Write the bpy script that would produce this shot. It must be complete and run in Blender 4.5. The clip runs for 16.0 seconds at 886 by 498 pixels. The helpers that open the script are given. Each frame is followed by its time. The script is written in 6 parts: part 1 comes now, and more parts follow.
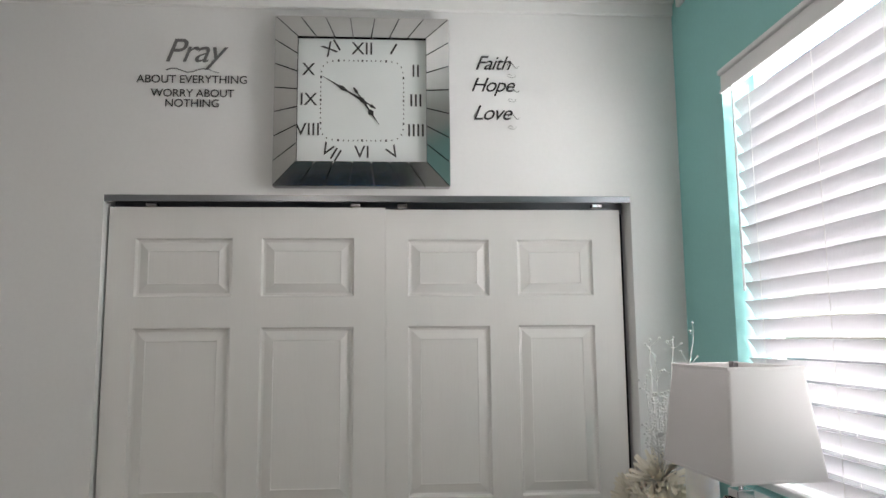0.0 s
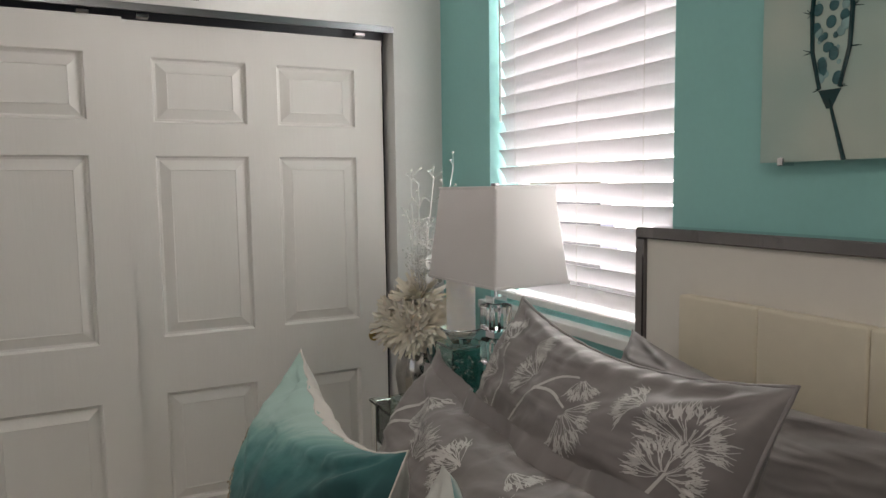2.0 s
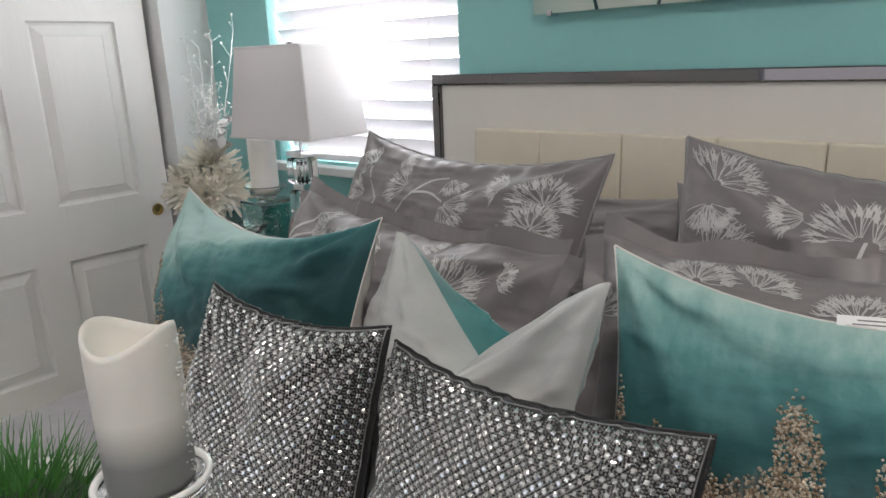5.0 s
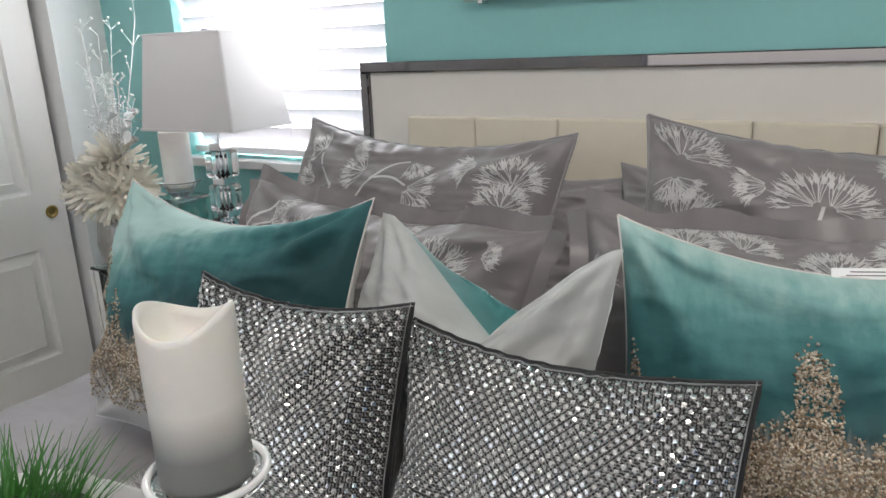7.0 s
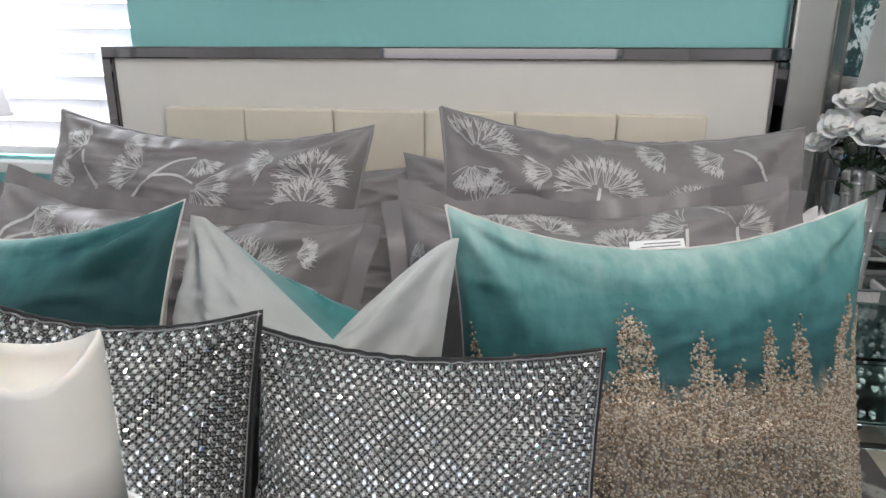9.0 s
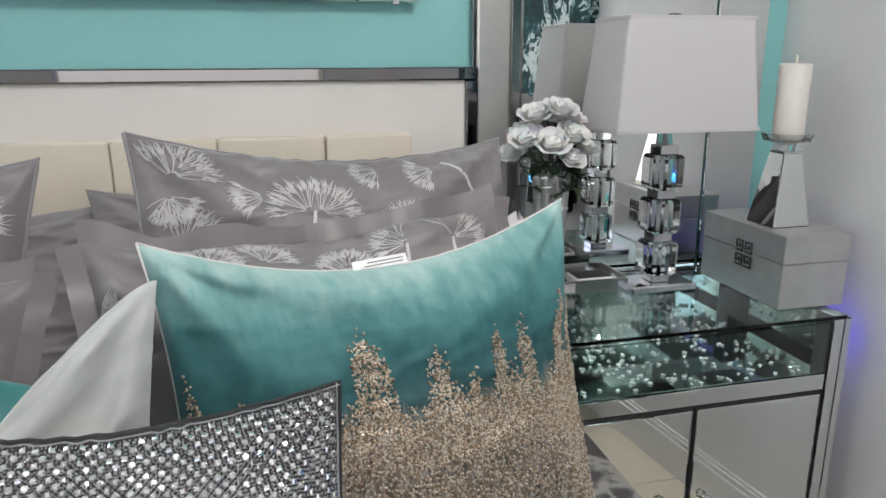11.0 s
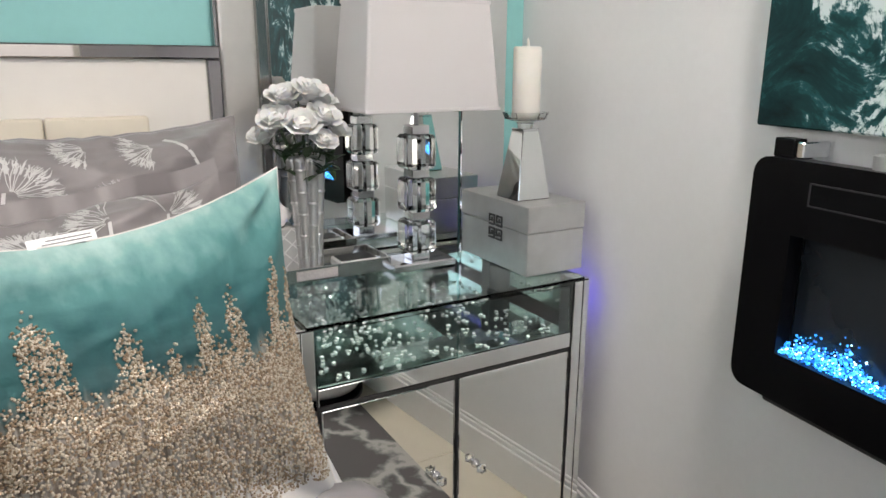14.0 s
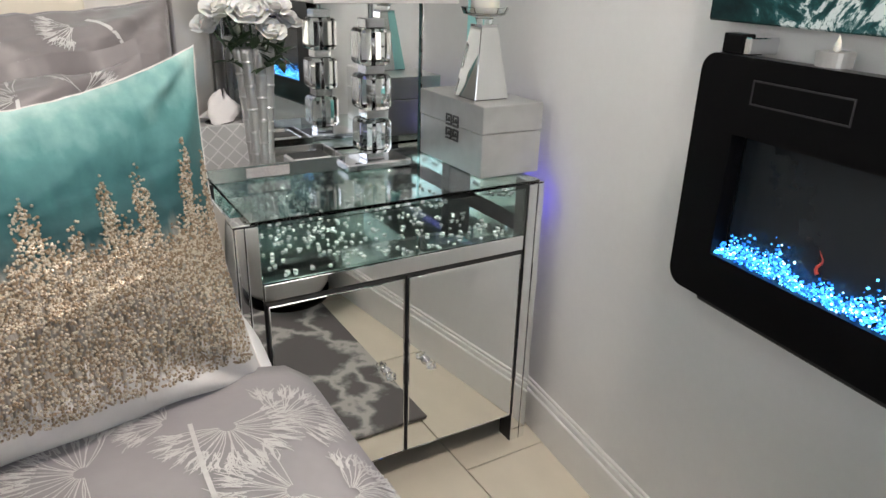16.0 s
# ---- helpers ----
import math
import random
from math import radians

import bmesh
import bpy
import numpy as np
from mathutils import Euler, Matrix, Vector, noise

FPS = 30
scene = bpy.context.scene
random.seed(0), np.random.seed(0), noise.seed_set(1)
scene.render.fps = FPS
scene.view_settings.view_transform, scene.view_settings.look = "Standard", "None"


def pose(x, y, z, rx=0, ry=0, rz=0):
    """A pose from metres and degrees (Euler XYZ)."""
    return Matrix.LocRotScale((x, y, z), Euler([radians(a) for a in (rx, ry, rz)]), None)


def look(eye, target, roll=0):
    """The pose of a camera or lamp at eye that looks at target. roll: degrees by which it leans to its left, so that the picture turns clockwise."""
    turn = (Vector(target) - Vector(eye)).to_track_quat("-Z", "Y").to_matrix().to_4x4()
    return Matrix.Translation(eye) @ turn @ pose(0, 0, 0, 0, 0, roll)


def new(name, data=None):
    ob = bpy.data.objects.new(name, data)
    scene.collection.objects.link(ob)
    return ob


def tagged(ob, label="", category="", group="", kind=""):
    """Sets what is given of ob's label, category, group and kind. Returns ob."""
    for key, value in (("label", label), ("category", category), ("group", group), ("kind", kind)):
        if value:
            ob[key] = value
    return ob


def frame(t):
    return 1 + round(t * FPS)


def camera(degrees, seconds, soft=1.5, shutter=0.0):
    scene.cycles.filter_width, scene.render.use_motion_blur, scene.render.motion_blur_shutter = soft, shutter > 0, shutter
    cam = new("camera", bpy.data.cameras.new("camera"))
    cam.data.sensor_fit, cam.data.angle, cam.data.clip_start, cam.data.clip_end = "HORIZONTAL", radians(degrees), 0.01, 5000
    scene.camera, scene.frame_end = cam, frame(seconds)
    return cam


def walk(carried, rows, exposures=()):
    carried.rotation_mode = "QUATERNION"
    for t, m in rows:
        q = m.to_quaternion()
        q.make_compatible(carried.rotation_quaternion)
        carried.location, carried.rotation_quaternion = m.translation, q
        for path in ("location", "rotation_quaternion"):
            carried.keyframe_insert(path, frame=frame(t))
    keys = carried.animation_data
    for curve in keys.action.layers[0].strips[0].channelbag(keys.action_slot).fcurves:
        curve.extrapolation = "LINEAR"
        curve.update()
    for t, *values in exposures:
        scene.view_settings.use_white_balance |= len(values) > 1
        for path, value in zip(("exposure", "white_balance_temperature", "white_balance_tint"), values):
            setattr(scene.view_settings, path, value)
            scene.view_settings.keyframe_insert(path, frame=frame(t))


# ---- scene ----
# the camera's way: seconds, eye, yaw (left of +y), pitch, roll in degrees
ROWS = [
    (0, (2.650, -1.124, 1.467), 86.12, 7.05, -0.54),
    (0.5, (2.519, -1.153, 1.459), 76.82, 4.85, -0.91),
    (1, (2.484, -1.123, 1.428), 69.96, 1.53, -0.81),
    (1.5, (2.520, -1.158, 1.410), 66.30, -2.13, -0.69),
    (2, (2.577, -1.253, 1.383), 64.11, -5.10, -0.79),
    (2.5, (2.626, -1.345, 1.378), 61.56, -7.57, -1.17),
    (3, (2.639, -1.412, 1.374), 57.29, -9.65, -1.44),
    (3.5, (2.611, -1.463, 1.359), 52.43, -11.33, -1.61),
    (4, (2.582, -1.514, 1.329), 47.70, -13.03, -1.83),
    (4.5, (2.580, -1.561, 1.331), 43.88, -14.32, -2.09),
    (5, (2.607, -1.610, 1.321), 41.28, -15.16, -2.32),
    (5.2, (2.615, -1.639, 1.321), 40.78, -15.39, -2.49),
    (7.3, (2.459, -1.692, 1.301), 29.24, -15.97, -2.14),
    (7.5, (2.438, -1.678, 1.304), 27.42, -16.16, -2.08),
    (8, (2.427, -1.690, 1.298), 22.04, -16.60, -1.43),
    (8.5, (2.421, -1.736, 1.305), 15.90, -17.03, -0.68),
    (9, (2.388, -1.720, 1.308), 9.57, -17.08, -0.06),
    (9.5, (2.325, -1.690, 1.305), 3.53, -16.92, 0.14),
    (10, (2.336, -1.663, 1.298), -3.15, -16.12, 0.43),
    (10.2, (2.354, -1.662, 1.298), -5.76, -15.86, 0.19),
    (12.3, (2.420, -1.644, 1.255), -21.63, -13.44, 0.00),
    (12.5, (2.431, -1.649, 1.253), -22.83, -13.50, 0.00),
    (13, (2.463, -1.667, 1.253), -25.80, -13.75, 0.08),
    (13.5, (2.486, -1.679, 1.252), -28.02, -14.11, 0.06),
    (14, (2.502, -1.689, 1.244), -29.76, -14.82, 0.26),
    (14.5, (2.523, -1.714, 1.239), -30.74, -16.13, 0.56),
    (15, (2.544, -1.728, 1.228), -31.17, -17.99, 0.96),
    (15.5, (2.559, -1.726, 1.217), -31.31, -20.06, 1.41),
    (16, (2.571, -1.729, 1.213), -31.02, -21.87, 1.70),
]


def gaze(eye, yaw, pitch, roll):
    a, b = radians(yaw), radians(pitch)
    way = Vector((-math.sin(a) * math.cos(b), math.cos(a) * math.cos(b), math.sin(b)))
    return look(eye, Vector(eye) + way, roll)


cam = camera(64.73, 16.0)
walk(cam, [(t, gaze(e, y, p, r)) for t, e, y, p, r in ROWS],
     exposures=[(0.0, -0.25, 6900, 14), (0.8, -0.48, 7100, 16), (1.5, -0.42, 7300, 16), (2.5, -0.3, 7400, 16), (4.0, 0.0, 7000, 15), (5.2, 0.27, 6650, 15), (7.5, 0.52, 6550, 14), (10.0, 0.76, 6350, 14), (12.5, 1.02, 6550, 15), (14.0, 1.16, 6800, 16), (16.0, 1.2, 6900, 16)])

# ---- light ----
world = bpy.data.worlds.new("sky")
scene.world = world
world.use_nodes = True
wn = world.node_tree
sky = wn.nodes.new("ShaderNodeTexSky")
sky.sky_type, sky.sun_disc, sky.sun_elevation, sky.sun_rotation = "NISHITA", False, radians(50), radians(20)
wn.nodes["Background"].inputs[1].default_value = 0.12
wn.links.new(sky.outputs[0], wn.nodes["Background"].inputs[0])


def area_lamp(name, m, sx, sy, watts, colour):
    d = bpy.data.lights.new(name, "AREA")
    d.shape, d.size, d.size_y, d.energy, d.color = "RECTANGLE", sx, sy, watts, colour
    ob = new(name, d)
    ob.matrix_world = m
    return ob


# sky light in the opening of the bedroom window
area_lamp("window_daylight", look((0.85, 0.45, 1.75), (0.85, -1.0, 1.45)), 0.9, 1.3, 90, (0.95, 0.97, 1.0))
# fill lamp in a back wall opening, both added out of view
area_lamp("back_fill_light", look((1.9, -3.72, 1.55), (1.9, 0, 1.2)), 1.7, 1.3, 4.5, (1.0, 0.98, 0.95))
# sky light that the blind passes into the room
area_lamp("window_face_daylight", look((0.84, -0.02, 1.72), (0.84, -2.0, 1.72)), 0.8, 1.0, 8.5, (0.96, 0.98, 1.0))
# fill light added under the ceiling, its source out of view
area_lamp("ceiling_fill_light", look((3.0, -1.75, 2.77), (3.0, -1.75, 0)), 0.4, 0.4, 15, (1.0, 0.96, 0.9))


# ---- materials ----
def mat(name, colour, rough=0.5, metal=0.0, grain=0.06, scale=30.0, bump=0.0, bump_scale=200.0, coat=0.0, sheen=0.0, alpha=None, big=3.0, stretch=None, spec=None, subsurface=0.0, depth=0.002):
    m = bpy.data.materials.new(name)
    m.use_nodes = True
    t = m.node_tree
    b = t.nodes["Principled BSDF"]
    b.inputs["Roughness"].default_value = rough
    b.inputs["Metallic"].default_value = metal
    b.inputs["Coat Weight"].default_value = coat
    b.inputs["Sheen Weight"].default_value = sheen
    if spec is not None:
        b.inputs["Specular IOR Level"].default_value = spec
    if subsurface:
        b.inputs["Subsurface Weight"].default_value = subsurface
        b.inputs["Subsurface Radius"].default_value = (0.02, 0.015, 0.01)
    co = t.nodes.new("ShaderNodeTexCoord")
    src = co.outputs["Object"]
    if stretch:
        mp = t.nodes.new("ShaderNodeMapping")
        mp.inputs["Scale"].default_value = stretch
        t.links.new(src, mp.inputs[0])
        src = mp.outputs[0]
    n1, n2 = t.nodes.new("ShaderNodeTexNoise"), t.nodes.new("ShaderNodeTexNoise")
    n1.inputs["Scale"].default_value, n2.inputs["Scale"].default_value = scale, big
    n1.inputs["Detail"].default_value = 5
    for n in (n1, n2):
        t.links.new(src, n.inputs["Vector"])
    add = t.nodes.new("ShaderNodeMath")
    add.operation = "ADD"
    t.links.new(n1.outputs[0], add.inputs[0])
    t.links.new(n2.outputs[0], add.inputs[1])
    r = t.nodes.new("ShaderNodeMapRange")
    r.inputs[1].default_value, r.inputs[2].default_value = 0.6, 1.4
    r.inputs[3].default_value, r.inputs[4].default_value = 1 - grain, 1 + grain
    t.links.new(add.outputs[0], r.inputs[0])
    mul = t.nodes.new("ShaderNodeVectorMath")
    mul.operation = "SCALE"
    mul.inputs[0].default_value = colour
    t.links.new(r.outputs[0], mul.inputs["Scale"])
    t.links.new(mul.outputs[0], b.inputs["Base Color"])
    if bump:
        n3, bp = t.nodes.new("ShaderNodeTexNoise"), t.nodes.new("ShaderNodeBump")
        n3.inputs["Scale"].default_value = bump_scale
        n3.inputs["Detail"].default_value = 3
        t.links.new(src, n3.inputs["Vector"])
        bp.inputs["Strength"].default_value, bp.inputs["Distance"].default_value = bump, depth
        t.links.new(n3.outputs[0], bp.inputs["Height"])
        t.links.new(bp.outputs[0], b.inputs["Normal"])
    return m


def glass_mat(name, colour=(1, 1, 1), rough=0.0, ior=1.5):
    m = bpy.data.materials.new(name)
    m.use_nodes = True
    b = m.node_tree.nodes["Principled BSDF"]
    b.inputs["Base Color"].default_value = (*colour, 1)
    b.inputs["Transmission Weight"].default_value = 1.0
    b.inputs["Roughness"].default_value = rough
    b.inputs["IOR"].default_value = ior
    return m


def glow_mat(name, colour, strength):
    m = bpy.data.materials.new(name)
    m.use_nodes = True
    b = m.node_tree.nodes["Principled BSDF"]
    b.inputs["Base Color"].default_value = (*colour, 1)
    b.inputs["Emission Color"].default_value = (*colour, 1)
    b.inputs["Emission Strength"].default_value = strength
    return m


def translucent_mat(name, colour, amount, rough=0.6):
    m = bpy.data.materials.new(name)
    m.use_nodes = True
    t = m.node_tree
    b = t.nodes["Principled BSDF"]
    b.inputs["Base Color"].default_value, b.inputs["Roughness"].default_value = (*colour, 1), rough
    tr, mix = t.nodes.new("ShaderNodeBsdfTranslucent"), t.nodes.new("ShaderNodeMixShader")
    tr.inputs[0].default_value = (*colour, 1)
    mix.inputs[0].default_value = amount
    t.links.new(b.outputs[0], mix.inputs[1])
    t.links.new(tr.outputs[0], mix.inputs[2])
    t.links.new(mix.outputs[0], t.nodes["Material Output"].inputs[0])
    return m


M_WALL = mat("white_wall_paint", (0.78, 0.78, 0.775), 0.6, grain=0.02, scale=60, bump=0.12, bump_scale=160)
M_TEAL_WALL = mat("teal_wall_paint", (0.27, 0.59, 0.575), 0.55, grain=0.03, scale=60, bump=0.12, bump_scale=160)
M_CEIL = mat("ceiling_paint", (0.8, 0.8, 0.79), 0.7, grain=0.02)
M_TRIM = mat("white_trim_paint", (0.8, 0.8, 0.79), 0.35, grain=0.02)
M_DOOR = mat("door_paint", (0.78, 0.77, 0.75), 0.38, grain=0.02, scale=12, bump=0.18, bump_scale=90, stretch=(1, 1, 0.12))
M_DARK = mat("dark_closet", (0.02, 0.02, 0.02), 0.8)
M_STEEL = mat("brushed_track_metal", (0.24, 0.25, 0.27), 0.3, 1.0, grain=0.1, scale=80, stretch=(1, 0.05, 1))
M_CHROME = mat("chrome", (0.72, 0.72, 0.74), 0.06, 1.0, grain=0.02)
M_DARKCHROME = mat("dark_chrome", (0.24, 0.23, 0.24), 0.03, 1.0, grain=0.05)
M_MIRROR = mat("mirror_glass", (0.86, 0.875, 0.865), 0.012, 1.0, grain=0.01)
M_MIRROR_EDGE = mat("mirror_bevel", (0.60, 0.60, 0.59), 0.13, 1.0, grain=0.03)
M_BLACK = mat("black_gloss", (0.003, 0.003, 0.0035), 0.3, grain=0.1, spec=0.12)
M_INK = mat("black_vinyl", (0.02, 0.02, 0.02), 0.5)
M_INK_GREY = mat("silver_vinyl", (0.16, 0.16, 0.16), 0.4)
M_CLOCKFACE = mat("clock_face", (0.74, 0.78, 0.77), 0.35, grain=0.01)
M_SLAT = translucent_mat("blind_slat", (0.78, 0.77, 0.80), 0.06)
M_BLIND = mat("blind_white", (0.82, 0.82, 0.82), 0.4, grain=0.01)
M_BEAD_DARK = mat("bronze_bead", (0.26, 0.19, 0.125), 0.45, 0.3, grain=0.4, scale=300)
M_DRAWER = mat("green_tinted_mirror", (0.66, 0.76, 0.73), 0.06, 1.0, grain=0.08)
M_CORD = mat("blind_cord", (0.75, 0.74, 0.72), 0.7)
M_HB = mat("lacquered_headboard", (0.77, 0.74, 0.69), 0.22, grain=0.02, coat=0.2)
M_LEATHER = mat("cream_leather", (0.72, 0.66, 0.54), 0.45, grain=0.04, bump=0.25, bump_scale=400)
M_SHEET = mat("white_sheet", (0.8, 0.8, 0.8), 0.75, grain=0.03, bump=0.2, bump_scale=500)
M_GREY_SATIN = mat("grey_satin", (0.235, 0.22, 0.225), 0.48, grain=0.05, sheen=0.15, spec=0.4, bump=0.5, bump_scale=8, depth=0.016)
M_FSATIN = mat("grey_flower_satin", (0.20, 0.183, 0.186), 0.42, grain=0.06, sheen=0.15, spec=0.35, bump=0.4, bump_scale=13, depth=0.012)
M_DUVET = mat("grey_duvet_satin", (0.29, 0.275, 0.285), 0.42, grain=0.05, bump=0.5, bump_scale=9, depth=0.012)
M_WHITE_VELVET = mat("pale_grey_velvet", (0.43, 0.445, 0.435), 0.75, grain=0.14, scale=14, big=5, sheen=0.3, bump=0.5, bump_scale=11, depth=0.012)
M_TEAL_VELVET = mat("teal_velvet", (0.03, 0.20, 0.20), 0.7, grain=0.3, scale=18, sheen=0.6)
M_CREAM_BACK = mat("cream_cotton", (0.66, 0.63, 0.6), 0.8, grain=0.05, bump=0.2, bump_scale=600)
M_TAG = mat("white_tag", (0.8, 0.8, 0.8), 0.6)
M_GUNMETAL_CLOTH = mat("gunmetal_cloth", (0.035, 0.035, 0.036), 0.55, grain=0.3, scale=300, metal=0.3)
M_GEM = mat("faceted_silver_gem", (0.70, 0.70, 0.69), 0.2, 0.85, grain=0.1, scale=500)
M_SEED = mat("small_dark_bead", (0.34, 0.34, 0.335), 0.3, 0.5, grain=0.3, scale=500)
M_BEAD = mat("champagne_bead", (0.46, 0.405, 0.325), 0.45, 0.3, grain=0.4, scale=300)
M_SHADE = translucent_mat("lamp_shade_linen", (0.80, 0.78, 0.78), 0.3, 0.8)
M_CRYSTAL = glass_mat("crystal", (0.97, 0.985, 0.98), 0.0, 1.5)
M_GREEN_GLASS = glass_mat("green_tinted_glass", (0.86, 0.965, 0.94), 0.0, 1.48)
M_WAX = mat("ivory_wax", (0.74, 0.72, 0.66), 0.55, grain=0.05, scale=20, subsurface=0.3)
M_WAX2 = mat("white_wax", (0.78, 0.77, 0.73), 0.55, grain=0.06, scale=30, subsurface=0.35, bump=0.2, bump_scale=60)
M_SILVER_LEAF = mat("silver_leaf", (0.62, 0.62, 0.61), 0.36, 0.85, grain=0.1, scale=25, bump=0.15, bump_scale=90)
M_SILVER_CERAMIC = mat("silver_glazed_ceramic", (0.60, 0.60, 0.60), 0.28, 0.75, grain=0.08)
M_PETAL_W = mat("white_silk_petal", (0.80, 0.80, 0.79), 0.6, grain=0.04, subsurface=0.15)
M_PETAL_C = mat("cream_silk_petal", (0.78, 0.74, 0.64), 0.6, grain=0.06, subsurface=0.15)
M_LEAF = mat("dark_leaf", (0.035, 0.07, 0.03), 0.5, grain=0.3)
M_GRASS = mat("grass_blade", (0.05, 0.20, 0.035), 0.5, grain=0.4, scale=40)
M_TWIG = mat("frosted_twig", (0.78, 0.78, 0.77), 0.25, 0.3)
M_TISSUE = mat("tissue_paper", (0.82, 0.80, 0.79), 0.9, grain=0.03)
M_BRASS = mat("brass_pull", (0.55, 0.38, 0.14), 0.3, 1.0)
M_GREYFELT = mat("tray_grey_inset", (0.36, 0.34, 0.34), 0.6, grain=0.5, scale=400, metal=0.2)
M_WHITE_GLOSS = mat("white_gloss", (0.8, 0.8, 0.79), 0.25, grain=0.01)
M_POUF = mat("teal_plush", (0.10, 0.42, 0.40), 0.9, grain=0.3, scale=60, bump=0.8, bump_scale=120)


# ---- mesh helpers ----
def bm_box(bm, x0, x1, y0, y1, z0, z1, bevel=0.0, seg=1):
    r = bmesh.ops.create_cube(bm, size=1.0)
    vs = r["verts"]
    bmesh.ops.scale(bm, vec=(x1 - x0, y1 - y0, z1 - z0), verts=vs)
    bmesh.ops.translate(bm, vec=((x0 + x1) / 2, (y0 + y1) / 2, (z0 + z1) / 2), verts=vs)
    if bevel:
        es = list({e for v in vs for e in v.link_edges})
        bmesh.ops.bevel(bm, geom=es, offset=bevel, segments=seg, affect="EDGES", profile=0.5)


def box(x0, x1, y0, y1, z0, z1, bevel=0.0, seg=1):
    bm = bmesh.new()
    bm_box(bm, x0, x1, y0, y1, z0, z1, bevel, seg)
    return bm


def lathe(profile, n=32, centre=(0, 0), bm=None):
    """A body turned round the z axis from (radius, height) pairs."""
    bm = bm or bmesh.new()
    rings = []
    for r, z in profile:
        if r < 1e-5:
            rings.append([bm.verts.new((centre[0], centre[1], z))])
        else:
            rings.append([bm.verts.new((centre[0] + r * math.cos(2 * math.pi * i / n), centre[1] + r * math.sin(2 * math.pi * i / n), z)) for i in range(n)])
    for a, b in zip(rings, rings[1:]):
        for i in range(n):
            j = (i + 1) % n
            if len(a) == 1 and len(b) > 1:
                bm.faces.new((a[0], b[j], b[i]))
            elif len(b) == 1 and len(a) > 1:
                bm.faces.new((a[i], a[j], b[0]))
            elif len(a) > 1:
                bm.faces.new((a[i], a[j], b[j], b[i]))
    return bm


def tube(bm, pts, r0, r1=None, n=6):
    r1 = r0 if r1 is None else r1
    rings = []
    for k, p in enumerate(pts):
        p = Vector(p)
        d = (Vector(pts[min(k + 1, len(pts) - 1)]) - Vector(pts[max(k - 1, 0)])).normalized()
        side = d.cross(Vector((0.3, 0.2, 1))).normalized()
        up = side.cross(d)
        r = r0 + (r1 - r0) * k / max(1, len(pts) - 1)
        rings.append([bm.verts.new(p + side * r * math.cos(2 * math.pi * i / n) + up * r * math.sin(2 * math.pi * i / n)) for i in range(n)])
    for a, b in zip(rings, rings[1:]):
        for i in range(n):
            bm.faces.new((a[i], a[(i + 1) % n], b[(i + 1) % n], b[i]))
    bm.faces.new(rings[0][::-1])
    bm.faces.new(rings[-1])


def part(name, bm, material, parent=None, label="", smooth=False):
    me = bpy.data.meshes.new(name)
    bmesh.ops.recalc_face_normals(bm, faces=bm.faces)
    bm.to_mesh(me)
    bm.free()
    return part_mesh(name, me, material, parent, label, smooth)


def part_mesh(name, me, material, parent=None, label="", smooth=False):
    me.materials.append(material)
    if smooth:
        me.polygons.foreach_set("use_smooth", [True] * len(me.polygons))
    ob = new(name, me)
    if parent:
        ob.parent = parent
    if label:
        ob["label"] = label
    return ob


def thing(name, label, category, at=(0, 0, 0), group="", turn=0.0):
    ob = new(name)
    ob.empty_display_size = 0.05
    ob.matrix_world = pose(*at, 0, 0, turn)
    return tagged(ob, label, category, group)


def structure(name, bm, material, label, smooth=False):
    return tagged(part(name, bm, material, None, "", smooth), label, "", "", "structure")


def words(name, text, size, m, material, parent, label="", shear=0.0, extrude=0.0012, spacing=1.0):
    """Flat raised lettering, turned into a mesh; m places its middle."""
    cu = bpy.data.curves.new(name, "FONT")
    cu.body, cu.size, cu.align_x, cu.align_y, cu.extrude, cu.shear, cu.space_character = text, size, "CENTER", "CENTER", extrude, shear, spacing
    tmp = bpy.data.objects.new(name, cu)
    scene.collection.objects.link(tmp)
    me = bpy.data.meshes.new_from_object(tmp.evaluated_get(bpy.context.evaluated_depsgraph_get()))
    bpy.data.objects.remove(tmp)
    ob = part_mesh(name, me, material, parent, label)
    ob.matrix_local = m
    return ob


# ---- the room ----
W, BACK, CEIL = 3.725, -3.8, 2.86
# the fireplace wall runs slightly askew from the corner
SKEW = pose(W, 0, 0, 0, 0, -7.1) @ pose(-W, 0, 0)
OP_L, OP_R, OP_T = -2.214, -0.204, 2.003      # closet opening
WX0, WX1, WZ0, WZ1 = 0.39, 1.285, 0.975, 2.368  # window opening

structure("floor", box(-0.8, W + 0.15, BACK - 0.15, 0.15, -0.12, -0.006), mat("tile_grout", (0.42, 0.39, 0.34), 0.8), "pale grout bed under the cream floor tiles")
structure("ceiling", box(-0.15, W + 0.15, BACK - 0.15, 0.15, CEIL, CEIL + 0.1), M_CEIL, "plain white painted bedroom ceiling")
# closet wall with its opening
structure("wall_west", box(-0.12, 0, OP_R, 0.0, 0, CEIL), M_WALL, "white painted wall between closet and window corner")
structure("wall_west_over", box(-0.12, 0, OP_L, OP_R, OP_T, CEIL), M_WALL, "white painted wall above the closet opening")
structure("wall_west_far", box(-0.12, 0, BACK, OP_L, 0, CEIL), M_WALL, "white painted wall beside the closet")
structure("closet_back", box(-0.8, -0.72, OP_L - 0.2, OP_R + 0.15, 0, CEIL), M_DARK, "dark back wall inside the closet")
structure("closet_side", box(-0.72, -0.12, OP_R + 0.05, OP_R + 0.13, 0, CEIL), M_DARK, "dark side wall inside the closet")
